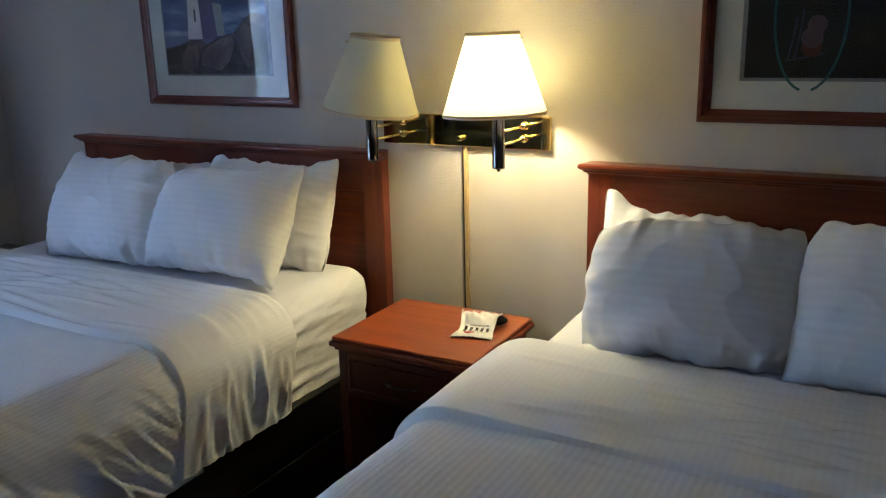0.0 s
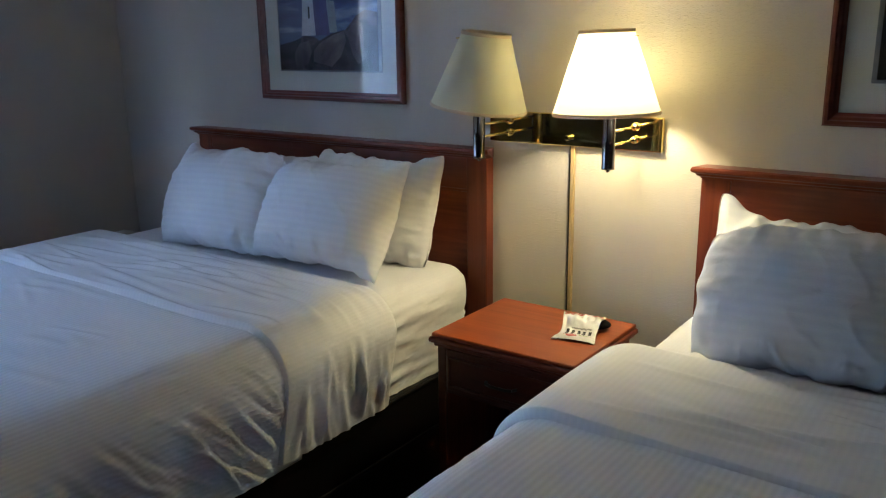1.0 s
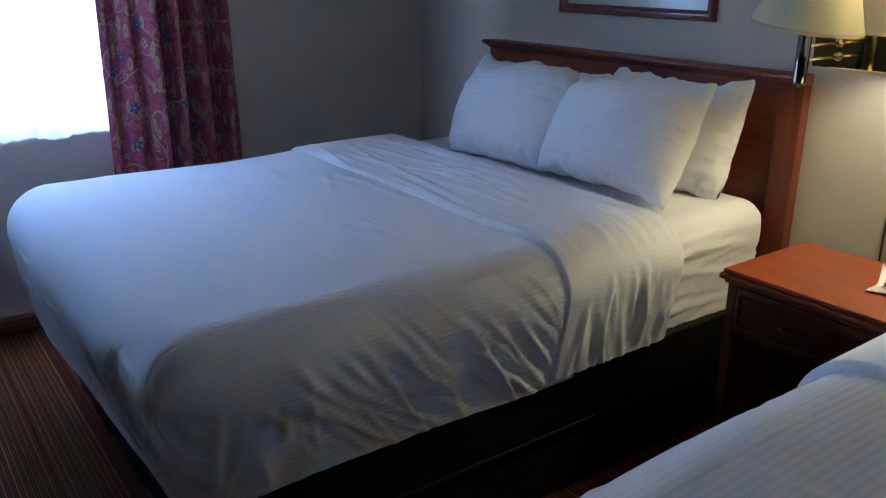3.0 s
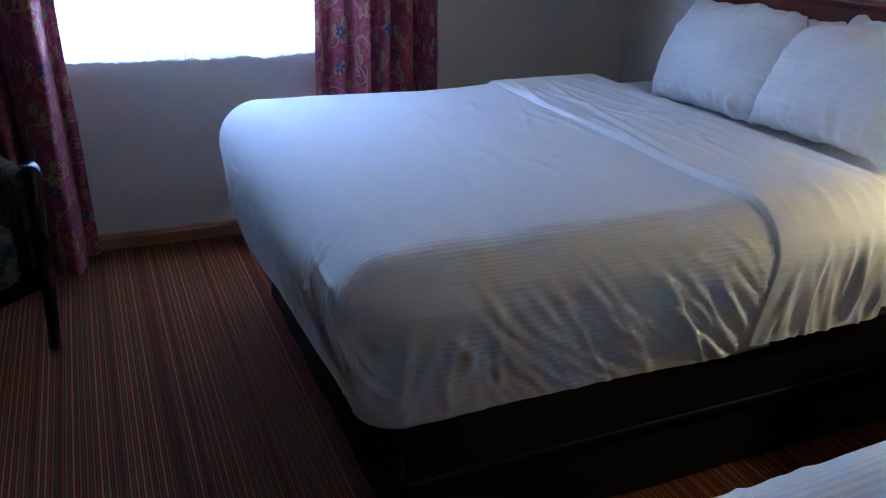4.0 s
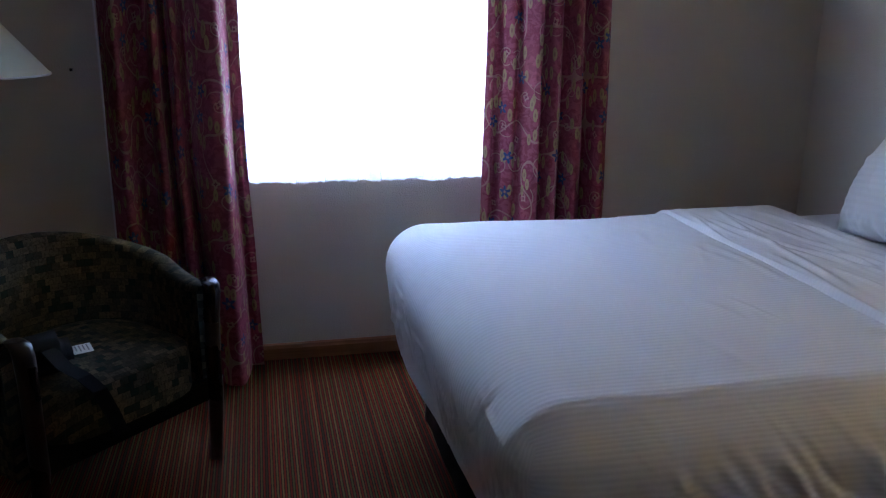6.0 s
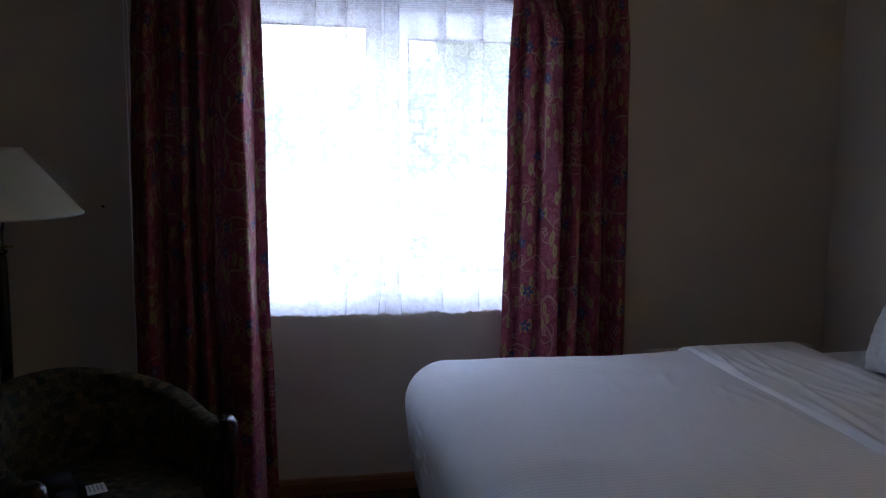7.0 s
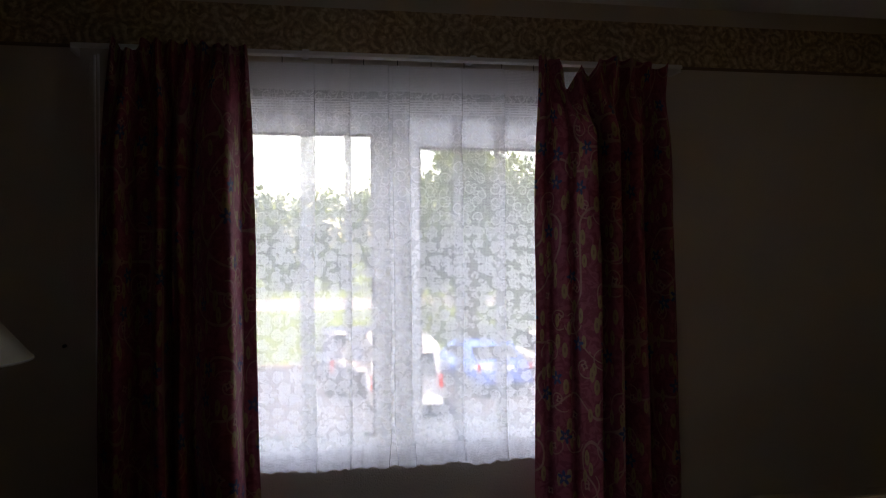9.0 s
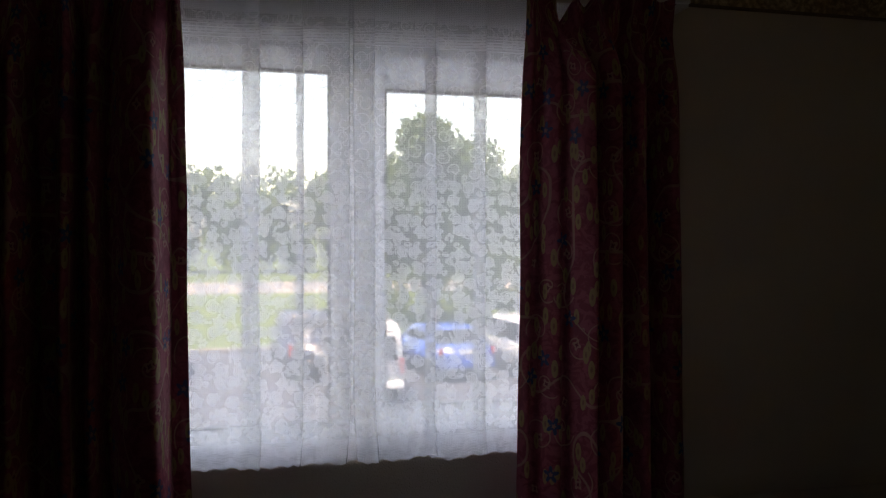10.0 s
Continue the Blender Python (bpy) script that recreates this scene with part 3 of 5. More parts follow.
def hung(name, folds, edges, z_top, z_bot, seed, mat, count, nv, pleats=0, top=(), hem=0.0, mid=0.16, loose=1.0):
    """A hanging cloth. folds: its line in plan, as (y, x) from one edge to the other. edges: (share of the way down, shift of the first
    edge, shift of the last). pleats: pinched pleats in the heading. top: (share of the width, drop) of a sagging upper edge."""
    ys, xs, run = along(folds, count)
    y0, y1 = folds[0][0], folds[-1][0]
    verts, uv = [], []
    for i in range(count):
        s = i / (count - 1)
        across = (ys[i] - y0) / (y1 - y0)
        sag = float(np.interp(s, [q[0] for q in top], [q[1] for q in top])) if top else 0.0
        for j in range(nv):
            t = (j / (nv - 1)) ** 1.25
            e0 = float(np.interp(t, [e[0] for e in edges], [e[1] for e in edges]))
            e1 = float(np.interp(t, [e[0] for e in edges], [e[2] for e in edges]))
            body = min(1.0, t / 0.14) if pleats else 1.0
            body = body * body * (3 - 2 * body)
            head_y = y0 + (y1 - y0) * s
            head_x = mid - 0.01 + 0.026 * math.sin(2 * math.pi * pleats * s) + 0.006 * nz(s * 30, t * 6, seed)
            y = head_y + (ys[i] - head_y) * body if pleats else ys[i]
            x = head_x + (mid + (xs[i] - mid) * (0.85 + 0.25 * t) - head_x) * body if pleats else xs[i]
            y += e0 * (1 - across) + e1 * across
            y += loose * (0.014 * nz(s * 6, t * 2.6, seed) + 0.005 * nz(s * 15, t * 6, seed + 3)) * body
            x += loose * (0.016 * nz(s * 7, t * 3.0, seed + 7) + 0.006 * nz(s * 18, t * 8, seed + 9)) * body
            x = max(x, (0.112 if pleats else 0.062) + 0.1 * x)
            z = z_top + (z_bot - z_top) * t
            z -= sag * max(0.0, 1 - t * 7.5)
            if pleats:
                z += 0.012 * nz(s * 22, 0, seed + 5) * max(0.0, 1 - t * 14)
            z += hem * (nz(s * 9, 0, seed + 11) + 0.5 * abs(math.sin(run[i] * 62))) * max(0.0, t * 10 - 9)
            verts.append((x, y, z))
            uv.append((seed * 0.37 + run[i], (1 - t) * (z_top - z_bot)))
    return part(name, mesh(name, verts, grid_faces(count, nv), mat, True, uv), mat)


cl = hung("curtain", [(-3.085, 0.15), (-3.06, 0.20), (-3.01, 0.255), (-2.965, 0.13), (-2.93, 0.12), (-2.895, 0.245), (-2.87, 0.23), (-2.855, 0.125), (-2.825, 0.255), (-2.80, 0.24), (-2.785, 0.125), (-2.76, 0.21), (-2.72, 0.285), (-2.682, 0.305), (-2.655, 0.295), (-2.640, 0.20), (-2.628, 0.120), (-2.605, 0.130), (-2.585, 0.120)],
          [(0, 0.045, -0.028), (0.17, 0.0, -0.010), (0.55, -0.005, 0.0), (1, -0.015, 0.025)], 2.250, 0.03, 3, M_CURTAIN, 330, 70, pleats=9.5, top=((0, -0.02), (0.07, 0.03), (0.16, 0.035), (0.24, 0.0), (1, 0.010)))
tagged(cl, "wine-red curtain printed with vines and blue flowers, drawn aside", "curtain", "curtains at the window")
cr = hung("curtain", [(-1.64, 0.125), (-1.61, 0.150), (-1.585, 0.135), (-1.565, 0.185), (-1.535, 0.215), (-1.515, 0.200), (-1.50, 0.25), (-1.465, 0.30), (-1.445, 0.29), (-1.43, 0.16), (-1.405, 0.29), (-1.36, 0.28), (-1.325, 0.13), (-1.28, 0.25), (-1.24, 0.23), (-1.20, 0.13), (-1.155, 0.24), (-1.12, 0.22), (-1.10, 0.15)],
          [(0, 0.034, -0.010), (0.06, 0.034, -0.024), (0.2, 0.026, -0.012), (0.6, 0.014, 0.0), (1, 0.008, 0.026)], 2.250, 0.03, 8, M_CURTAIN, 330, 70, pleats=7.5,
          top=((0, 0.005), (0.15, 0.015), (0.20, 0.10), (0.24, 0.11), (0.31, 0.035), (0.36, 0.035), (0.39, 0.065), (0.46, 0.0), (0.78, 0.005), (0.88, 0.03), (0.95, 0.03), (1, 0.0)))
tagged(cr, "wine-red curtain printed with vines and blue flowers, hanging behind the bed", "curtain", "curtains at the window")


def tucked(start, end, tucks, x):
    """The plan of a lace panel: flat runs with flat tucks (from, to), where the cloth lies three layers deep."""
    line = [(start, x)]
    for a, b in tucks:
        line += [(a - 0.03, x + 0.004), ((a + b) / 2, x + 0.014), (b, x + 0.020), ((a + b) / 2, x + 0.008), (a, x - 0.004), ((a + b) / 2, x - 0.006), (b + 0.03, x + 0.002)]
    return line + [(end, x)]


la = hung("lace_curtain", tucked(-2.86, -2.093, ((-2.70, -2.66), (-2.444, -2.392), (-2.292, -2.268), (-2.190, -2.135)), 0.082), [(0, 0, 0), (0.9, 0, 0), (1, 0, -0.012)], 2.207, 0.800, 12, M_LACE, 420, 46, hem=0.016, loose=0.35)
tagged(la, "white floral lace curtain over the window pane", "lace curtain", "lace curtains")
lb = hung("lace_curtain", tucked(-2.103, -1.27, ((-2.092, -2.060), (-1.905, -1.875), (-1.755, -1.718), (-1.45, -1.41)), 0.086), [(0, 0, 0), (0.9, 0, 0), (1, 0.012, 0)], 2.207, 0.800, 15, M_LACE, 420, 46, hem=0.016, loose=0.35)
tagged(lb, "white floral lace curtain over the window pane", "lace curtain", "lace curtains")

rail = thing("curtain_rail", (0.05, -2.1, 2.235), "white metal traverse curtain rail above the window", "curtain rail")
part("track", block((0.088, -3.175, 2.229), (0.106, -1.03, 2.245), 0.004), M_RAIL, rail)
part("lace_track", block((0.066, -2.9, 2.230), (0.078, -1.3, 2.240), 0.002), M_RAIL, rail)
for y in (-3.172, -1.033):
    part("return", block((0.0, y - 0.006, 2.220), (0.088, y + 0.006, 2.248), 0.003), M_RAIL, rail)
for y in (-2.42, -1.83):
    part("bracket", block((0.004, y - 0.012, 2.236), (0.100, y + 0.012, 2.252), 0.003), M_RAIL, rail)
for y in (-2.5, -2.33, -2.22, -2.1, -1.98, -1.86, -1.72, -1.60):
    part("hook", rod((0.071, y, 2.190), (0.071, y, 2.231), 0.0015, 6), M_BLACKMETAL, rail)
part("pull_cord", rod((0.03, -3.115, 0.35), (0.03, -3.115, 2.222), 0.004, 8), M_RAIL, rail)
part("pull_cord", rod((0.045, -3.10, 0.9), (0.045, -3.10, 2.222), 0.004, 8), M_RAIL, rail)
heater = thing("wall_heater", (0.05, -0.52, 0), "low beige enamelled heater cabinet behind the bed", "heater")
part("cabinet", block((0.017, -0.94, 0.10), (0.10, -0.10, 0.565), 0.006), M_HEATER, heater)
part("top_plate", block((0.017, -0.95, 0.566), (0.11, -0.09, 0.59), 0.006), M_HEATER, heater)
for y in (-0.8, -0.24):
    part("foot", block((0.03, y - 0.03, 0), (0.08, y + 0.03, 0.10), 0.004), M_HEATER, heater)
hk = thing("wall_hook", (0.01, -3.22, 1.25), "small dark hook screwed into the beige wall", "hook")
part("hook", rod((0, -3.22, 1.25), (0.02, -3.22, 1.25), 0.006, 8), M_BLACKMETAL, hk)

# ---- beds ----
def smooth01(x):
    x = min(1.0, max(0.0, x))
    return x * x * (3 - 2 * x)


def draped(name, cx, hw, y0, y1, ztop, zhem, r, mat, relief, step=0.016, head=False, foot=True, tuck=0.05, hem=None, crown=0.0):
    """Cloth that lies over a block and hangs down its sides, rounded at the edges by r."""
    nx, ny, nz_ = int(2 * hw / step), int((y1 - y0) / step), max(4, int((ztop - zhem) / step))
    xs, ys, zs = np.linspace(-hw, hw, nx), np.linspace(y0, y1, ny), np.linspace(zhem, ztop, nz_)
    sheets = []
    sheets.append(([(x, y, ztop) for x in xs for y in ys], nx, ny, False))
    sheets.append(([(hw, y, z) for y in ys for z in zs], ny, nz_, False))
    sheets.append(([(-hw, y, z) for y in ys for z in zs], ny, nz_, True))
    if foot:
        sheets.append(([(x, y0, z) for x in xs for z in zs], nx, nz_, False))
    if head:
        sheets.append(([(x, y1, z) for x in xs for z in zs], nx, nz_, True))
    verts, faces, uv = [], [], []
    for pts, a, b, flip in sheets:
        faces.extend(grid_faces(a, b, len(verts), not flip if pts[0][2] == ztop and pts[-1][2] == ztop else flip))
        for q in pts:
            q = Vector(q)
            over = ztop - q.z if abs(abs(q.x) - hw) < 1e-6 else 0.0
            uv.append((q.x + math.copysign(over, q.x), q.y if q.y > y0 else y0 - (ztop - q.z)))
            c = Vector((min(max(q.x, -hw + r), hw - r), max(q.y, y0 + r) if foot else q.y, min(q.z, ztop - r)))
            if head:
                c.y = min(c.y, y1 - r)
            n = (q - c)
            n = n.normalized() if n.length > 1e-6 else Vector((0, 0, 1))
            p = c + n * r
            low = smooth01((ztop - r * 0.4 - p.z) / (ztop - zhem))
            p -= Vector((n.x, n.y, 0)) * tuck * low
            p.z += crown * (1 - (p.x / hw) ** 2)
            p += n * relief(p, n, low)
            if hem:
                k = hem(p, n)
                p.z = ztop - (ztop - p.z) * (1 + k * smooth01((ztop - p.z) / 0.3))
            verts.append((p.x + cx, p.y, p.z))
    bmm = bmesh.new()
    me = mesh(name, verts, faces, mat, True, uv)
    bmm.from_mesh(me)
    bpy.data.meshes.remove(me)
    bmesh.ops.remove_doubles(bmm, verts=bmm.verts, dist=0.0006)
    bmesh.ops.recalc_face_normals(bmm, faces=bmm.faces)
    return bmm


def ridge(v):
    return (1 - min(1.0, abs(v) * 2.8)) ** 2.5


def creases(seed, rows):
    """Random folds: each row gives how many, and the ranges of start (a, b), heading, length, width and height."""
    rng, out = random.Random(seed), []
    for count, ra, rb, rdeg, rl, rw, rh in rows:
        for _ in range(count):
            d = radians(rng.uniform(*rdeg))
            out.append((rng.uniform(*ra), rng.uniform(*rb), math.cos(d), math.sin(d), rng.uniform(*rl), rng.uniform(*rw), rng.uniform(*rh), rng.uniform(-0.035, 0.035)))
    return np.array(out).T


def crease_height(s, a, b, dip=0.35):
    y0, z0, uy, uz, ln, w, h, bend = s
    t = ((a - y0) * uy + (b - z0) * uz) / ln
    off = -(a - y0) * uz + (b - z0) * uy + bend * t * t
    m = np.clip(1 - (2 * t - 1) ** 2, 0, 1)
    return float(np.sum(h * m * (np.exp(-(off / w) ** 2) - dip * np.exp(-((off - 2.0 * w) / (1.2 * w)) ** 2))))


def duvet_relief(seed, y0, hw):
    side_folds = creases(seed, [(90, (-1.95, -0.98), (0.58, 0.78), (-58, -38), (0.28, 0.55), (0.0065, 0.012), (0.0025, 0.0072)),
                                (26, (-1.85, -0.95), (0.50, 0.68), (-58, -22), (0.10, 0.24), (0.005, 0.009), (0.0015, 0.0045)),
                                (13, (-2.06, -1.80), (0.56, 0.68), (-98, -72), (0.16, 0.30), (0.008, 0.016), (0.004, 0.010))])
    foot_folds = creases(seed + 1, [(24, (hw - 0.36, hw - 0.04), (0.60, 0.75), (-88, -60), (0.20, 0.40), (0.006, 0.011), (0.003, 0.008)),
                                    (16, (hw - 0.30, hw - 0.02), (0.68, 0.76), (-80, -30), (0.06, 0.16), (0.005, 0.009), (0.002, 0.005)),
                                    (26, (-0.7, hw - 0.3), (0.48, 0.70), (-75, 15), (0.08, 0.25), (0.006, 0.012), (0.003, 0.008)),
                                    (7, (-hw, -hw + 0.3), (0.55, 0.68), (-120, -90), (0.2, 0.3), (0.010, 0.018), (0.006, 0.011))])
    top_folds = creases(seed + 2, [(10, (-0.7, 0.4), (-1.6, -1.1), (-25, 20), (0.15, 0.5), (0.010, 0.022), (0.002, 0.005))])

    def f(p, n, low):
        flat = n.z
        side = (1 - flat) * (0.15 + 0.85 * smooth01((1.02 - low) / 0.25))
        w = 0.010 * nz(p.x * 2.2, p.y * 2.2, seed) + 0.003 * nz(p.x * 7, p.y * 6, seed + 3)
        if flat > 0.7:
            w += crease_height(top_folds, p.x, p.y) * (flat - 0.7) / 0.3
        if abs(n.x) > 0.25:
            w += 0.92 * smooth01((-1.045 - p.y) / 0.06) * crease_height(side_folds, p.y, p.z) * min(1.0, abs(n.x) * 1.6) * (0.25 + 0.75 * side)
            w += 0.006 * nz(p.y * 3.5, p.z * 2, seed + 19) * side
        if n.y < -0.25:
            w += crease_height(foot_folds, p.x, p.z) * min(1.0, -n.y * 1.6) * (0.25 + 0.75 * side)
            w += 0.006 * nz(p.x * 4, p.z * 2, seed + 29) * side
        return w
    return f


def band_relief(seed, ya, yb, thick):
    folds = creases(seed, [(16, (ya + 0.02, yb - 0.03), (0.60, 0.70), (-98, -70), (0.18, 0.32), (0.008, 0.014), (0.005, 0.011)),
                           (10, (ya + 0.02, yb - 0.03), (0.42, 0.55), (-95, -65), (0.10, 0.18), (0.006, 0.010), (0.003, 0.007))])
    tops = creases(seed + 3, [(44, (-0.78, 0.55), (ya + 0.03, yb - 0.04), (-10, 8), (0.25, 0.8), (0.007, 0.014), (0.003, 0.008))])

    def f(p, n, low):
        t = max(0.0, min((p.y - ya) / 0.009, (yb - p.y) / 0.03, 1.0))
        w = -0.006 + (thick + 0.006) * math.sqrt(max(0.0, 1 - (1 - t) ** 2))
        w += 0.008 * nz(p.x * 2.2, p.y * 2.2, seed) * t
        if n.z > 0.5:
            w += crease_height(tops, p.x, p.y) * (n.z - 0.5) * 2 * t
        if abs(n.x) > 0.25:
            w += crease_height(folds, p.y, p.z) * min(1.0, abs(n.x) * 1.6) * t
        return w
    return f


def sheet_relief(seed):
    sags = creases(int(seed), [(26, (-1.05, -0.25), (0.41, 0.69), (-9, 12), (0.30, 0.80), (0.007, 0.013), (0.005, 0.011))])

    def f(p, n, low):
        side = (1 - n.z)
        w = 0.003 * nz(p.x * 4, p.y * 4, seed)
        if abs(n.x) > 0.3:
            q, a = p.z * 0.93 - p.y * 0.32, p.y
            w += 0.006 * ridge(nz(a * 4, q * 27, seed + 9)) * side + crease_height(sags, p.y, p.z) * min(1.0, 1.5 * side)
        return 0.70 * w
    return f


def skirt_relief(seed):
    def f(p, n, low):
        a = p.y if abs(n.x) > 0.5 else p.x
        return (1 - n.z) * low * (0.010 * nz(a * 3, p.z * 2, seed) + 0.005 * nz(a * 9, p.z * 3, seed + 2)) - 0.025 * n.z
    return f


def bed(cx, label):
    b = thing("bed", (cx, -1.05, 0), label, "bed", "beds")
    part("bed_platform", block((cx - 0.715, -1.93, 0.0), (cx + 0.715, -0.10, 0.19), 0.006), M_BLACK, b)
    part("bed_skirt", draped("bed_skirt", cx, 0.732, -1.952, -0.10, 0.212, 0.004, 0.012, M_BLACK, skirt_relief(cx * 5), 0.025, tuck=-0.02), M_BLACK, b, "black cloth skirt hanging to the carpet", True)
    bs = part("box_spring", block((cx - 0.752, -1.985, 0.192), (cx + 0.752, -0.09, 0.40), 0.022, 3), M_BLACK, b, "black vinyl-covered box spring")
    for z in (0.384, 0.208):
        for s in (-1, 1):
            part("piping", rod((cx + s * 0.752, -1.965, z), (cx + s * 0.752, -0.12, z), 0.006, 8), M_BLACK, bs)
        if z > 0.3:
            part("piping", rod((cx - 0.73, -1.986, z), (cx + 0.73, -1.986, z), 0.006, 8), M_BLACK, bs)
    part("mattress", draped("mattress", cx, 0.757, -1.98, -0.095, 0.738, 0.395, 0.085, M_SHEET, sheet_relief(cx * 7), 0.0105, head=True, tuck=0.02), M_SHEET, b, "mattress in a white fitted sheet", True)
    return b


def duvet(cx, seed, label, hw=0.822):
    d = thing("duvet", (cx, -1.3, 0.75), label, "duvet", "duvets")
    drop = lambda p, n: 0.22 * smooth01((-1.95 - p.y) / 0.12) * smooth01(0.42 - p.x / 1.3) + 0.014 * nz(p.x * 3 + p.y * 4, 0, seed)
    part("cover", draped("cover", cx, hw, -2.128, -0.98, 0.765, 0.375, 0.15, M_LINEN_B, duvet_relief(seed, -2.128, hw), 0.006, tuck=0.06, hem=drop), M_LINEN_B, d, "", True)
    part("folded_top", draped("folded_top", cx, hw - 0.006, -1.075, -0.605, 0.765, 0.40, 0.135, M_LINEN_F, band_relief(seed + 40, -1.075, -0.605, 0.015), 0.0075, foot=False, tuck=0.05), M_LINEN_F, d, "white duvet top folded back in a band", True)
    return d


CX1, CX2 = 1.393, 3.690
bed(CX1, "queen bed with black base and white sheet near the window")
bed(CX2, "queen bed with black base and white sheet by the nightstand")
duvet(CX1, 4, "white ribbed duvet, top folded back, on the window-side bed")
duvet(CX2 - 0.020, 23, "white ribbed duvet, top folded back, on the second bed")


def headboard(cx, label):
    h = thing("headboard", (cx, -0.03, 0), label, "headboard", "headboards")
    for s in (-1, 1):
        xa, xb = sorted((cx + s * 0.775, cx + s * 0.690))
        part("stile", block((xa, -0.052, 0.012), (xb, -0.008, 1.098), 0.003), M_CHERRY_V, h)
    part("top_rail", block((cx - 0.690, -0.050, 0.985), (cx + 0.690, -0.008, 1.098), 0.003), M_CHERRY, h)
    part("panel", block((cx - 0.690, -0.036, 0.30), (cx + 0.690, -0.014, 0.985), 0.001), M_CHERRY, h)
    part("panel_moulding", block((cx - 0.689, -0.044, 0.973), (cx + 0.689, -0.037, 0.984), 0.003), M_CHERRY, h)
    prof = [(-0.008, 1.098), (-0.056, 1.098), (-0.058, 1.103), (-0.066, 1.107), (-0.070, 1.113), (-0.078, 1.117), (-0.082, 1.121), (-0.082, 1.129), (-0.077, 1.133), (-0.008, 1.133)]
    bmm = bmesh.new()
    ends = []
    for s in (-1, 1):
        # the moulding also returns outwards at each end
        ends.append([bmm.verts.new((cx + s * (0.775 + (-0.056 - min(y, -0.056)) * 0.9), y, z)) for y, z in prof])
    n = len(prof)
    for i in range(n):
        bmm.faces.new((ends[0][i], ends[1][i], ends[1][(i + 1) % n], ends[0][(i + 1) % n]))
    bmm.faces.new(ends[0]), bmm.faces.new(ends[1][::-1])
    bmesh.ops.recalc_face_normals(bmm, faces=bmm.faces)
    part("crown_moulding", bmm, M_CHERRY, h)


headboard(CX1, "cherry-stained wooden headboard with a crown moulding, behind four pillows")
headboard(CX2, "cherry-stained wooden headboard with a crown moulding, beside the nightstand")


def pillow(place, size, seed, label, ears=(), nu=100, nv=76):
    """A stuffed pillow: size is width, height, thickness; local z is its thickness."""
    w, h, t = size
    verts, faces = [], []
    folds = creases(seed, [(20, (-0.9, 0.9), (-0.99, -0.9), (75, 105), (0.15, 0.40), (0.025, 0.04), (0.0025, 0.006)), (5, (-0.95, -0.8), (-0.6, 0.8), (-30, 30), (0.25, 0.5), (0.03, 0.06), (0.001, 0.003)), (5, (0.8, 0.95), (-0.6, 0.8), (150, 210), (0.25, 0.5), (0.03, 0.06), (0.001, 0.003)), (9, (-0.8, 0.8), (0.85, 0.97), (-120, -60), (0.15, 0.45), (0.03, 0.05), (0.001, 0.003)), (3, (-0.5, 0.3), (-0.7, 0.0), (60, 120), (0.5, 0.9), (0.05, 0.10), (0.001, 0.003))])
    for sgn in (1, -1):
        start = len(verts)
        for i in range(nu):
            u = -1 + 2 * i / (nu - 1)
            for j in range(nv):
                v = -1 + 2 * j / (nv - 1)
                x = w / 2 * u * (1.04 - 0.03 * (1 - v * v) * abs(u) ** 3) * math.sqrt(1 - (0.28 if v > 0 else 0.14) * v ** 4 + 0.04 * (u * v) ** 6)
                y = h / 2 * v * (1.04 - 0.05 * (1 - u * u) * abs(v) ** 3) * math.sqrt(1 - (0.28 if v > 0 else 0.14) * u ** 4 + 0.04 * (u * v) ** 6)
                puff = (max(0.0, 1 - abs(u) ** 2.6) * max(0.0, 1 - abs(v) ** 2.4)) ** 0.52
                edge = min(1 - abs(u), 1 - abs(v))
                z = sgn * t / 2 * puff
                # cloth gathered along the seams: short folds that run in from each edge
                ev_, eu_ = math.exp(-(1 - abs(v)) * 4.2) * min(1, (1 - abs(v)) * 9), math.exp(-(1 - abs(u)) * 5.5) * min(1, (1 - abs(u)) * 9)
                z += sgn * (0.021 * ev_ * nz(u * 8.5, v * 1.6, seed + sgn) + 0.014 * eu_ * nz(u * 1.6, v * 6.5, seed + 31 + sgn))
                z += sgn * puff * (0.006 * nz(u * 1.7, v * 1.7, seed + 5) + 0.004 * ridge(nz(u * 2.2 + 0.6 * v, v * 1.5, seed + 41)) - 0.010 * max(0.0, v) ** 2)
                z += sgn * 0.9 * crease_height(folds, u, v, 0.3) * min(1.0, edge * 7)
                x += 0.006 * nz(v * 2.6, u, seed + 13) * abs(u) ** 4
                y += (0.014 * nz(u * 2.6, v, seed + 17) + 0.010 * nz(u * 7, v, seed + 19)) * abs(v) ** 4
                for eu, ev, size in ears:
                    k = size * math.exp(-((u - eu) ** 2 + (v - ev) ** 2) / 0.045)
                    x, y = x + 0.5 * eu * k, y + ev * k
                verts.append((x, y, z))
        faces.extend(grid_faces(nu, nv, start, sgn > 0))
    me = mesh("pillow", verts, faces, M_LINEN_P)
    bmm = bmesh.new()
    bmm.from_mesh(me)
    bmesh.ops.remove_doubles(bmm, verts=bmm.verts, dist=0.0004)
    bmesh.ops.recalc_face_normals(bmm, faces=bmm.faces)
    bmm.to_mesh(me)
    bmm.free()
    me.polygons.foreach_set("use_smooth", [True] * len(me.polygons))
    ob = new("pillow", me)
    ob.matrix_basis = place
    return tagged(ob, label, "pillow", "pillows")


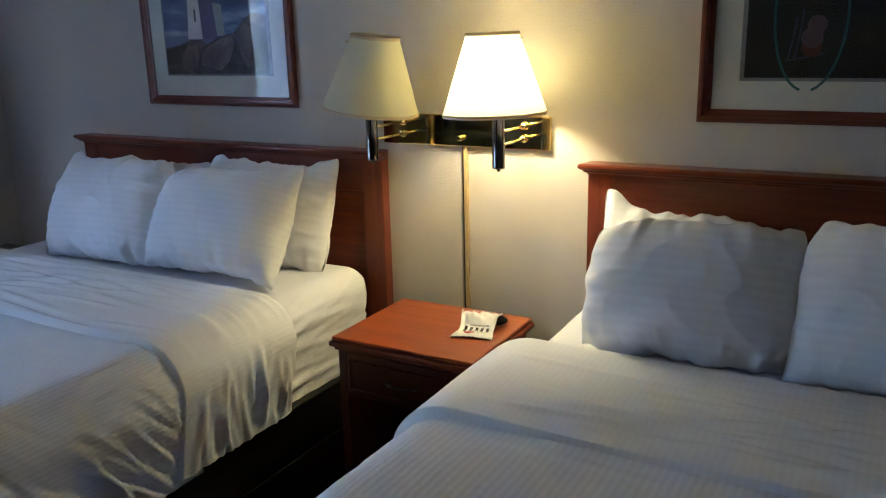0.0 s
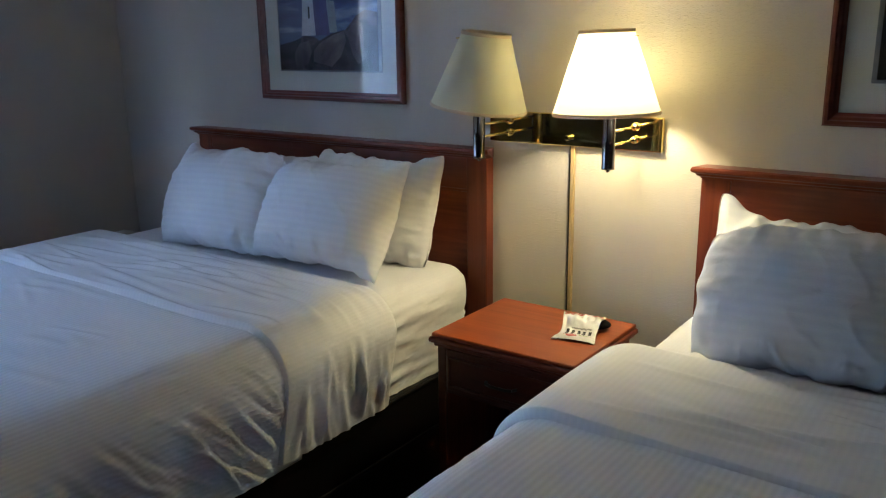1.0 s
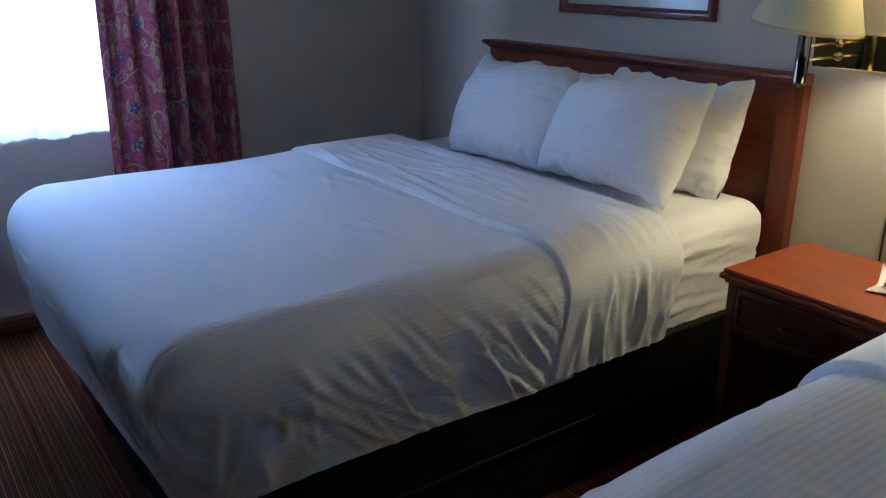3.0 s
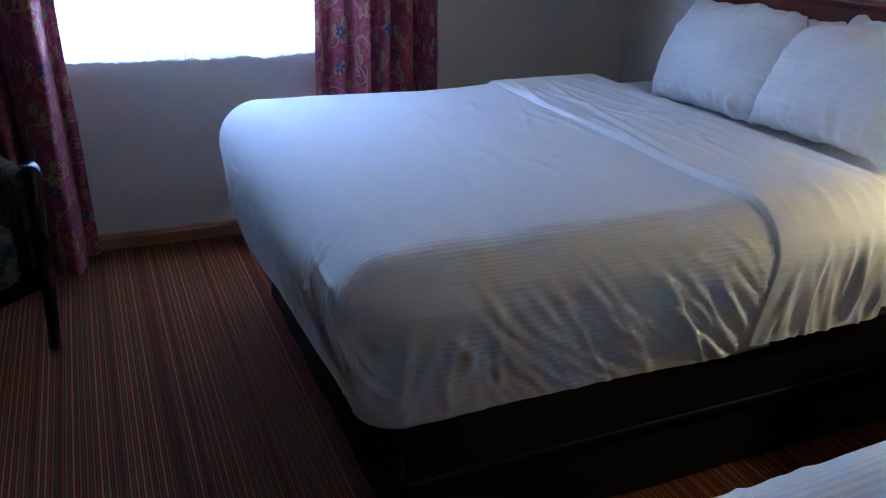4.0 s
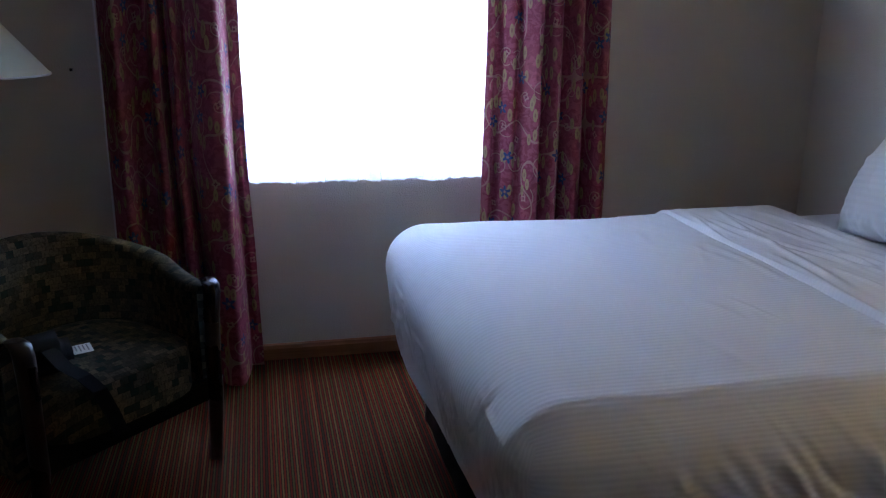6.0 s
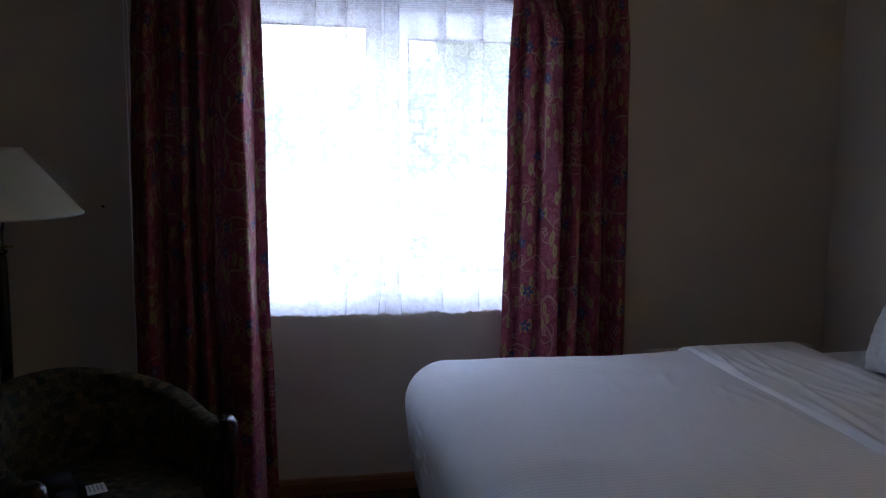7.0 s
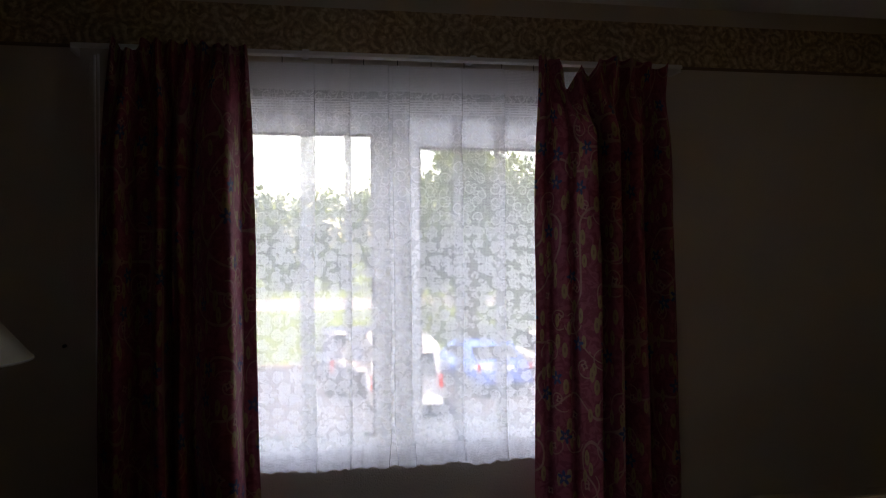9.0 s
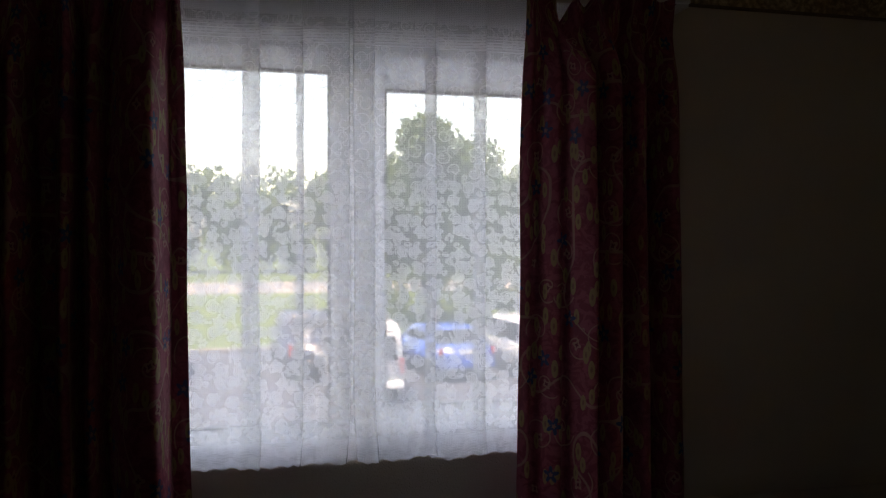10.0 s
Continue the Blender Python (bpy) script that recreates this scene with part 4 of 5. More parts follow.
# corners that stick out of some pillows: side, end, length
EARS = {51: ((1, 1, 0.055), (-1, 1, 0.012)), 57: ((-0.75, 1, 0.020), (1, 1, 0.015)), 61: ((1, 1, 0.058), (1, -1, 0.02), (-1, -1, 0.012)), 68: ((-1, 1, 0.034), (1, -1, 0.012)), 71: ((-1, 1, 0.062), (0.2, 1, 0.012)), 79: ((1, 1, 0.020), (0.15, 1, 0.016), (0.5, 1, 0.010), (-0.35, 1, 0.010), (-1, 0, 0.014)), 83: ((-1, -1, 0.015),)}

# x, y, z of the middle, lean back from upright, turn about z, roll in its own plane
for x, y, z, lean, turn, roll, size, seed, label in (
        (1.764, -0.210, 0.912, 15, 0, -2, (0.575, 0.365, 0.18), 51, "white pillow leaning against the cherry headboard behind another"),
        (1.215, -0.210, 0.895, 15, 0, 1, (0.56, 0.345, 0.17), 57, "white pillow leaning against the cherry headboard behind another"),
        (1.762, -0.428, 0.928, 30, 4, -1, (0.54, 0.36, 0.23), 61, "plump white ribbed pillow propped in the front row"),
        (1.220, -0.428, 0.926, 28, -2, 3, (0.585, 0.385, 0.23), 68, "plump white ribbed pillow propped in the front row"),
        (3.258, -0.205, 0.862, 15, 0, -2, (0.50, 0.330, 0.16), 71, "white pillow against the headboard with one corner sticking up"),
        (3.326, -0.470, 0.900, 26, 3, 0, (0.50, 0.335, 0.22), 79, "creased white ribbed pillow propped in the front row"),
        (3.850, -0.475, 0.916, 27, -2, -1, (0.57, 0.378, 0.24), 83, "plump white pillow propped beside another on the second bed")):
    pillow(pose(x, y, z, 90 - lean, 0, turn) @ pose(0, 0, 0, 0, 0, roll), size, seed, label, EARS.get(seed, ()))

# ---- nightstand ----
ns = thing("nightstand", (2.575, -0.42, 0), "cherry wooden nightstand with one drawer over an open niche", "nightstand")
NX0, NX1, NY0, NY1, NZ = 2.333, 2.812, -0.620, -0.213, 0.674
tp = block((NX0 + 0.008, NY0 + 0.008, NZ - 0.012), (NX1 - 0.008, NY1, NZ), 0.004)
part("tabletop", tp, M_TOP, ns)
part("edge_moulding", block((NX0, NY0, NZ - 0.030), (NX1, NY1 + 0.001, NZ - 0.0125), 0.007, 3), M_CHERRY, ns)
part("cove_moulding", block((NX0 + 0.012, NY0 + 0.012, NZ - 0.042), (NX1 - 0.012, NY1, NZ - 0.0305), 0.005, 2), M_CHERRY, ns)
for s, xa in ((0, NX0 + 0.025), (1, NX1 - 0.043)):
    part("side_panel", block((xa, NY0 + 0.03, 0.0), (xa + 0.018, NY1 - 0.005, NZ - 0.042), 0.002), M_CHERRY_V, ns)
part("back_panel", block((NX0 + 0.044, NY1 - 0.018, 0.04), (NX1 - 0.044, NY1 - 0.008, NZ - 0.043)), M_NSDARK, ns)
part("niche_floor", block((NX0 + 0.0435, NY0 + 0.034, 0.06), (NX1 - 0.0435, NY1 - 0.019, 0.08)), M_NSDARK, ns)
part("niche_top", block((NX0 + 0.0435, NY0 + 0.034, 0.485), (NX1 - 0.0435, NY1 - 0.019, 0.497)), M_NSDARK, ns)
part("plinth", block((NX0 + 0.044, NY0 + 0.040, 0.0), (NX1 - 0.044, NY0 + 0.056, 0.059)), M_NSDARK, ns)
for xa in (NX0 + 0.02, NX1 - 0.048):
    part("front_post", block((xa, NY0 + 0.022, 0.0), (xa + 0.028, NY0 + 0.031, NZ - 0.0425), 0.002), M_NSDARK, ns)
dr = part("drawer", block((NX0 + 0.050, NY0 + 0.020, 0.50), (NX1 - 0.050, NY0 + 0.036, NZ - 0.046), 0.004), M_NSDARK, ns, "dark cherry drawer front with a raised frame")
fr = block((NX0 + 0.066, NY0 + 0.013, 0.513), (NX1 - 0.066, NY0 + 0.0195, 0.520), 0.002)
for lo, hi in (((NX0 + 0.066, NY0 + 0.013, 0.600), (NX1 - 0.066, NY0 + 0.0195, 0.607)), ((NX0 + 0.058, NY0 + 0.013, 0.513), (NX0 + 0.0655, NY0 + 0.0195, 0.607)), ((NX1 - 0.0655, NY0 + 0.013, 0.513), (NX1 - 0.058, NY0 + 0.0195, 0.607))):
    block(lo, hi, 0.002, bm=fr)
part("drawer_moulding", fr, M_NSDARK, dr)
hb = bmesh.new()
pts = [(2.525, NY0 + 0.018), (2.532, NY0 + 0.004), (2.553, NY0 - 0.004), (2.597, NY0 - 0.004), (2.618, NY0 + 0.004), (2.625, NY0 + 0.018)]
for a, b in zip(pts, pts[1:]):
    rod((*a, 0.560), (*b, 0.560), 0.0045, 8, hb)
part("handle", hb, M_BLACKMETAL, dr, "dark bronze bow handle")

# ---- on the nightstand: a crumpled sweets bag on a black pouch ----
def crumpled(name, cx, cy, ang, w, l, mat):
    verts, nu, nv = [], 24, 34
    uv = []
    for i in range(nu):
        for j in range(nv):
            u, v = i / (nu - 1) - 0.5, j / (nv - 1)
            lift = 0.034 * smooth01((v - 0.42) / 0.45) + 0.010 * math.exp(-((v - 0.15) / 0.2) ** 2) * (1 - 4 * u * u)
            z = 0.003 + lift + 0.006 * nz(u * 9, v * 7, 3) * (0.3 + v) + 0.003 * nz(u * 20, v * 16, 9)
            p = Vector((u * w * (1 + 0.10 * math.cos(6 * v)), (v - 0.5) * l, max(0.002, z)))
            p = Matrix.Rotation(radians(ang), 3, "Z") @ p
            verts.append((cx + p.x, cy + p.y, NZ + p.z))
            uv.append((u + 0.5, v))
    both = verts + [(x, y, z - 0.0012) for x, y, z in verts]
    n = len(verts)
    return mesh(name, both, list(grid_faces(nu, nv)) + list(grid_faces(nu, nv, n, True)), mat, True, uv + uv)


def bag_print():
    m, nt, b = material("printed_foil_bag", rough=0.32)
    s = nt.nodes.new("ShaderNodeSeparateXYZ")
    nt.links.new(coords(nt, "UV"), s.inputs[0])
    u, v = s.outputs[0], s.outputs[1]
    c = mixed(nt, noisy(nt, coords(nt, "UV"), 6, 3), (0.62, 0.62, 0.62), (0.74, 0.74, 0.73))
    spot = lambda cu, cv, ru, rv: maths(nt, "LESS_THAN", maths(nt, "ADD", maths(nt, "POWER", maths(nt, "ABSOLUTE", maths(nt, "DIVIDE", maths(nt, "SUBTRACT", u, cu), ru)), 2.0), maths(nt, "POWER", maths(nt, "ABSOLUTE", maths(nt, "DIVIDE", maths(nt, "SUBTRACT", v, cv), rv)), 2.0)), 1.0)
    bar = lambda cu, cv, ru, rv: maths(nt, "MULTIPLY", band(nt, u, cu, ru), band(nt, v, cv, rv))
    c = mixed(nt, spot(0.34, 0.27, 0.17, 0.07), c, (0.35, 0.03, 0.03))
    c = mixed(nt, spot(0.42, 0.16, 0.13, 0.06), c, (0.42, 0.05, 0.05))
    c = mixed(nt, spot(0.70, 0.26, 0.12, 0.05), c, (0.30, 0.46, 0.12))
    c = mixed(nt, bar(0.5, 0.955, 0.46, 0.03), c, (0.45, 0.05, 0.07))
    # a row of dark upright strokes where the maker's word stands
    stroke = maths(nt, "GREATER_THAN", maths(nt, "SINE", maths(nt, "MULTIPLY", u, 40.0)), -0.05)
    c = mixed(nt, maths(nt, "MULTIPLY", bar(0.52, 0.44, 0.40, 0.10), stroke), c, (0.015, 0.015, 0.02))
    c = mixed(nt, bar(0.56, 0.58, 0.28, 0.012), c, (0.25, 0.25, 0.25))
    nt.links.new(c, b.inputs["Base Color"])
    b.inputs["Metallic"].default_value = 0.05
    return m


bag = part("sweets_bag", crumpled("sweets_bag", 2.702, -0.388, 12, 0.114, 0.138, bag_print()), None)
tagged(bag, "crumpled white foil sweets bag with red and green print", "sweets bag")
pb = bmesh.new()
bmesh.ops.create_uvsphere(pb, u_segments=24, v_segments=14, radius=1, matrix=pose(2.706, -0.322, NZ + 0.016, 0, 0, 10) @ Matrix.Diagonal((0.062, 0.034, 0.0165, 1)))
tagged(part("pouch", pb, M_BLACKCLOTH, None, "", True), "small rounded black pouch on the cherry nightstand", "pouch")

# ---- the double wall lamp ----
wl = thing("wall_lamp", (2.47, 0, 1.21), "double brass wall lamp with two cream shades, one lit", "wall lamp")
part("back_plate", block((2.162, -0.022, 1.158), (2.778, -0.001, 1.262), 0.003), M_BRASS, wl, "polished brass back plate")
part("switch_knob", lathe([(0.004, 0), (0.009, 0.004), (0.009, 0.016), (0.006, 0.02)], 16, (0, 0, 0)), M_BRASS, wl).matrix_basis = pose(2.468, -0.022, 1.187, 90)


def lamp_head(x):
    for z in (1.233, 1.193):
        part("arm", rod((x, -0.022, z), (x, -0.20, z), 0.0042, 12), M_BRASS, wl, smooth=True)
        fl = part("flange", lathe([(0.013, 0), (0.013, 0.006), (0.009, 0.012), (0.005, 0.014)], 20), M_BRASS, wl)
        fl.matrix_basis = pose(x, -0.022, z, 90)
    st = part("stem", lathe([(0.0, 1.117), (0.005, 1.118), (0.006, 1.124), (0.020, 1.127), (0.020, 1.132), (0.0190, 1.134), (0.0190, 1.305), (0.027, 1.312), (0.027, 1.342), (0.012, 1.346)], 28, (x, -0.21, 0), cap=False), M_CHROME, wl, "dark chrome lamp stem", True)
    lp = [(0.153, 1.288), (0.0775, 1.515)]
    sh = bmesh.new()
    lathe([(0.153, 1.291), (0.0775, 1.512)], 56, (x, -0.21, 0), sh, cap=False)
    tip = Matrix.Translation((x, -0.21, 1.30)) @ Matrix.Rotation(radians(7.5 if x < 2.5 else -1.5), 4, "Y") @ Matrix.Translation((-x - (0.012 if x > 2.5 else 0.0), 0.21, -1.30))
    sh.transform(tip)
    s = part("shade", sh, M_SHADE, wl, "cream fabric lampshade", True)
    for (r, z) in lp:
        ring = lathe([(r + 0.0012, z - 0.004), (r + 0.0022, z), (r + 0.0012 - 0.003 * (z < 1.4) * 0, z + 0.006), (r - 0.0012, z + 0.006), (r - 0.0012, z - 0.004), (r + 0.0012, z - 0.004)], 56, (x, -0.21, 0), cap=False)
        ring.transform(tip)
        part("trim_ring", ring, M_TRIM, s, "cream trim tape, toned tan as if lit through", True)
    for k in range(3):
        a = k * 2.094
        part("spider_wire", rod((x, -0.21, 1.505), (x + 0.0775 * math.cos(a), -0.21 + 0.0775 * math.sin(a), 1.503), 0.0018, 6), M_BRASS, s)
    b = bmesh.new()
    lathe([(0.012, 1.335), (0.014, 1.35), (0.024, 1.375), (0.027, 1.395)], 20, (x, -0.21, 0), b, cap=False) if x < 2.5 else lathe([(0.012, 1.33), (0.013, 1.345), (0.018, 1.36)], 20, (x, -0.21, 0), b, cap=False)
    part("bulb", b, M_BULB, st, "", True)


lamp_head(2.242)
lamp_head(2.692)
cc = thing("cord_cover", (2.475, 0, 0.62), "thin brown cord cover running down the wall under the lamp", "cord cover")
part("cover_strip", block((2.468, -0.013, 0.30), (2.482, -0.0005, 1.157), 0.002), M_CORD, cc)
part("cord", rod((2.464, -0.006, 0.30), (2.464, -0.006, 1.157), 0.003, 8), M_BLACKMETAL, cc)

# ---- framed pictures ----
def poly(points, y):
    bmm = bmesh.new()
    bmm.faces.new([bmm.verts.new((x, y, z)) for x, z in points])
    return bmm


def framed(name, x0, x1, z0, z1, label, w=0.036, mat_in=0.083):
    p = thing(name, ((x0 + x1) / 2, -0.01, z0), label, "picture", "framed pictures")
    prof = [(0.0, -0.002), (0.0, -0.018), (0.006, -0.025), (0.014, -0.026), (0.017, -0.020), (0.024, -0.019), (0.028, -0.014), (w, -0.012), (w, -0.002)]
    corner = {"b": ((x0, z0, 1, 1), (x1, z0, -1, 1)), "t": ((x0, z1, 1, -1), (x1, z1, -1, -1)), "l": ((x0, z0, 1, 1), (x0, z1, 1, -1)), "r": ((x1, z0, -1, 1), (x1, z1, -1, -1))}
    for k, ends in corner.items():
        bmm = bmesh.new()
        rings = [[bmm.verts.new((cx + sx * d, y, cz + sz * d)) for d, y in prof] for cx, cz, sx, sz in ends]
        n = len(prof)
        for i in range(n):
            bmm.faces.new((rings[0][i], rings[1][i], rings[1][(i + 1) % n], rings[0][(i + 1) % n]))
        bmesh.ops.recalc_face_normals(bmm, faces=bmm.faces)
        part("frame_side", bmm, M_FRAME, p)
    part("mat_board", block((x0 + w - 0.006, -0.0055, z0 + w - 0.006), (x1 - w + 0.006, -0.003, z1 - w + 0.006)), M_MAT, p, "cream mat board")
    part("photo_bevel", block((x0 + w + mat_in - 0.012, -0.0068, z0 + w + mat_in - 0.006), (x1 - w - mat_in + 0.012, -0.0056, z1 - w - mat_in + 0.012)), plain("grey_bevel", (0.24, 0.24, 0.25), 0.8, bump=0.0), p)
    g = part("glass", poly([(x0 + w - 0.005, z0 + w - 0.005), (x1 - w + 0.005, z0 + w - 0.005), (x1 - w + 0.005, z1 - w + 0.005), (x0 + w - 0.005, z1 - w + 0.005)], -0.0117), M_PICGLASS, p)
    g.visible_shadow = False
    return p


pl = framed("picture", 1.022, 1.783, 1.268, 2.02, "mahogany-framed photograph of a white lighthouse on dark rocks")
PX0, PX1, PZ0, PZ1 = 1.136, 1.660, 1.387, 1.90
M_SKY, nt_, b_ = material("stormy_sky_print", rough=0.6)
nt_.links.new(ramp(nt_, noisy(nt_, coords(nt_, scale=(1, 1, 4.5)), 4.5, 5), [(0.3, (0.035, 0.055, 0.14)), (0.5, (0.09, 0.13, 0.26)), (0.68, (0.36, 0.42, 0.55))]), b_.inputs["Base Color"])
M_ROCK, nt_, b_ = material("dark_rock_print", rough=0.6)
nt_.links.new(ramp(nt_, noisy(nt_, coords(nt_), 11, 5, 0.65, 1.2), [(0.38, (0.012, 0.011, 0.016)), (0.56, (0.06, 0.05, 0.06)), (0.72, (0.20, 0.16, 0.16))]), b_.inputs["Base Color"])
M_LROCK, nt_, b_ = material("pale_rock_print", rough=0.6)
nt_.links.new(ramp(nt_, noisy(nt_, coords(nt_), 7, 5, 0.6, 0.6), [(0.35, (0.06, 0.05, 0.06)), (0.7, (0.26, 0.20, 0.20))]), b_.inputs["Base Color"])
part("photo_sky", block((PX0, -0.0075, PZ0), (PX1, -0.0069, PZ1)), M_SKY, pl)
part("photo_sea", poly([(PX0, 1.49), (1.40, 1.49), (1.40, 1.535), (PX0, 1.532)], -0.0079), plain("grey_sea_print", (0.13, 0.16, 0.26), 0.6, bump=0.0), pl)
part("photo_lighthouse", poly([(1.262, 1.52), (1.340, 1.52), (1.335, 1.60), (1.326, 1.76), (1.278, 1.76), (1.270, 1.60)], -0.0083), plain("white_tower_print", (0.62, 0.62, 0.66), 0.6, bump=0.0), pl)
part("photo_tower_shade", poly([(1.3401, 1.52), (1.415, 1.52), (1.405, 1.70), (1.3262, 1.70)], -0.0083), plain("violet_shade_print", (0.10, 0.09, 0.20), 0.6, bump=0.0), pl)
part("photo_tower_light", poly([(1.4151, 1.53), (1.455, 1.53), (1.445, 1.645), (1.402, 1.652)], -0.0084), plain("pale_tower_print", (0.34, 0.36, 0.38), 0.6, bump=0.0), pl)
part("photo_tower_window", poly([(1.303, 1.585), (1.312, 1.585), (1.312, 1.63), (1.303, 1.63)], -0.0086), M_INK, pl)
part("photo_rocks", poly([(PX0, PZ0), (PX1, PZ0), (PX1, 1.60), (1.60, 1.61), (1.555, 1.59), (1.50, 1.54), (1.42, 1.525), (1.36, 1.50), (1.33, 1.515), (1.28, 1.52), (1.22, 1.50), (PX0, 1.485)], -0.0088), M_ROCK, pl)
part("photo_boulder", poly([(1.322, 1.42), (1.42, 1.40), (1.47, 1.44), (1.50, 1.50), (1.49, 1.535), (1.43, 1.52), (1.36, 1.49), (1.325, 1.46)], -0.0091), M_LROCK, pl)
part("photo_boulder", poly([(1.505, 1.53), (1.53, 1.45), (1.56, 1.41), (1.59, 1.43), (1.585, 1.56), (1.55, 1.575)], -0.0091), M_LROCK, pl)
part("photo_boulder", poly([(1.225, 1.40), (1.29, 1.405), (1.315, 1.46), (1.30, 1.50), (1.25, 1.49), (1.215, 1.45)], -0.0091), M_LROCK, pl)

pr = framed("picture", 3.219, 3.98, 1.262, 2.014, "mahogany-framed dark still-life print with a teal loop")
QX0, QZ0 = 3.338, 1.384
part("photo_ground", block((QX0, -0.0075, QZ0), (3.861, -0.0069, 1.894)), plain("black_print_ground", (0.005, 0.0045, 0.006), 0.6, grain=9, amount=0.6, bump=0.0), pr)
M_TEAL, M_PINK, M_LILAC = plain("teal_print", (0.03, 0.11, 0.12), 0.6, bump=0.0), plain("pink_print", (0.13, 0.075, 0.09), 0.6, bump=0.0), plain("lilac_print", (0.045, 0.04, 0.08), 0.6, bump=0.0)


def stroke(points, half, y):
    bmm = bmesh.new()
    prev = None
    for (xa, za), (xb, zb) in zip(points, points[1:]):
        dx, dz = xb - xa, zb - za
        l = math.hypot(dx, dz) or 1
        ox, oz = -dz / l * half, dx / l * half
        if prev is None:
            prev = [bmm.verts.new((xa + ox, y, za + oz)), bmm.verts.new((xa - ox, y, za - oz))]
        cur = [bmm.verts.new((xb + ox, y, zb + oz)), bmm.verts.new((xb - ox, y, zb - oz))]
        bmm.faces.new((prev[0], prev[1], cur[1], cur[0]))
        prev = cur
    return bmm


part("photo_loop", stroke([(3.495 + 0.088 * math.cos(a), 1.55 + 0.20 * math.sin(a)) for a in [-0.5 * math.pi + i * math.pi / 20 for i in range(1, 40)]], 0.0035, -0.0079), M_TEAL, pr)
for cx, cz, r, mt in ((3.512, 1.520, 0.024, M_PINK), (3.502, 1.487, 0.027, M_PINK), (3.502, 1.462, 0.025, plain("red_print", (0.10, 0.02, 0.02), 0.6, bump=0.0))):
    part("photo_fruit", poly([(cx + r * math.cos(i * 0.2618), cz + r * math.sin(i * 0.2618)) for i in range(24)], -0.0079 - 0.0003 * (cz < 1.51) + 0.0001 * (cz < 1.47)), mt, pr)
for a, b in (((3.446, 1.435), (3.462, 1.54)), ((3.462, 1.435), (3.478, 1.56)), ((3.44, 1.428), (3.54, 1.448))):
    part("photo_stroke", stroke([a, ((a[0] + b[0]) / 2 + 0.002, (a[1] + b[1]) / 2), b], 0.003, -0.0081), M_LILAC, pr)

# ---- tub chair ----
FC, FD, SD = Vector((1.053, -2.942, 0)), Vector((0.715, 0.699, 0)), Vector((-0.699, 0.715, 0))


def cw(s, f, z):
    """A place of the chair: metres to its side, forward of its front line, and up."""
    p = FC + SD * s + FD * f
    return (p.x, p.y, z)


ch = thing("tub_chair", cw(0, -0.3, 0), "dark wooden tub armchair with green and brown block-pattern upholstery", "armchair")


def u_path(t):
    """The middle line of the shell, t from 0 to 1 round from one arm to the other: side, forward, top height."""
    if t < 0.22:
        k = t / 0.22
        s, f = 0.320, -0.02 - 0.20 * k
    elif t > 0.78:
        k = (1 - t) / 0.22
        s, f = -0.320, -0.02 - 0.20 * k
    else:
        a = (t - 0.22) / 0.56 * math.pi
        s, f = 0.320 * math.cos(a), -0.22 - 0.30 * math.sin(a)
    e = min(t, 1 - t)
    return s, f, 0.628 + 0.15 * smooth01((e - 0.03) / 0.47)


prof = [(-0.034, 0.0), (-0.036, 0.94), (-0.026, 0.985), (0.0, 1.0), (0.026, 0.985), (0.036, 0.94), (0.034, 0.0)]
NT = 90
verts, uv, n = [], [], len(prof)
for i in range(NT):
    t = i / (NT - 1)
    s, f, top = u_path(t)
    s2, f2, _ = u_path(min(1, t + 0.004))
    s1, f1, _ = u_path(max(0, t - 0.004))
    tx, ty = s2 - s1, f2 - f1
    l = math.hypot(tx, ty)
    ox, oy = -ty / l, tx / l
    for d, h in prof:
        z = 0.24 + (top - 0.24) * h
        verts.append(cw(s + ox * d, f + oy * d, z))
        uv.append((t * 1.7, z + 0.3 * d))
part("shell", mesh("shell", verts, list(grid_faces(NT, n)) + [tuple(range(n))[::-1], tuple(range((NT - 1) * n, NT * n))], M_CHAIR, True, uv), M_CHAIR, ch)
# the seat cushion
sv, suv = [], []
NS, NR = 64, 12
for j in range(NR):
    k = j / (NR - 1)
    for i in range(NS):
        a = 2 * math.pi * i / NS
        r = min(1.0, k * 1.35) if k < 0.74 else 1.0
        ex, ey = math.cos(a), math.sin(a)
        sq = (abs(ex) ** 4 + abs(ey) ** 4) ** -0.25
        s, f = ex * sq * 0.278 * r, -0.235 + ey * sq * 0.265 * r
        z = 0.472 - 0.03 * r ** 4 if k < 0.74 else 0.442 - (k - 0.74) / 0.26 * 0.14
        sv.append(cw(s, f, z + 0.006 * nz(s * 4, f * 4, 2)))
        suv.append((s + 0.5, f + 1.3 + (0.442 - z)))
sf = [(j * NS + i, j * NS + (i + 1) % NS, (j + 1) * NS + (i + 1) % NS, (j + 1) * NS + i) for j in range(NR - 1) for i in range(NS)]
part("seat_cushion", mesh("seat_cushion", sv, sf + [tuple(range(NS))], M_CHAIR, True, suv), M_CHAIR, ch)
sr = bmesh.new()
for a, b in (((-0.27, -0.02), (0.27, -0.02)),):
    m = Matrix.Translation(cw(0, -0.015, 0.27)) @ Matrix(((SD.x, FD.x, 0, 0), (SD.y, FD.y, 0, 0), (0, 0, 1, 0), (0, 0, 0, 1))) @ Matrix.Diagonal((0.59, 0.03, 0.07, 1))
    bmesh.ops.create_cube(sr, size=1, matrix=m)
part("front_rail", sr, M_CHAIR, ch)


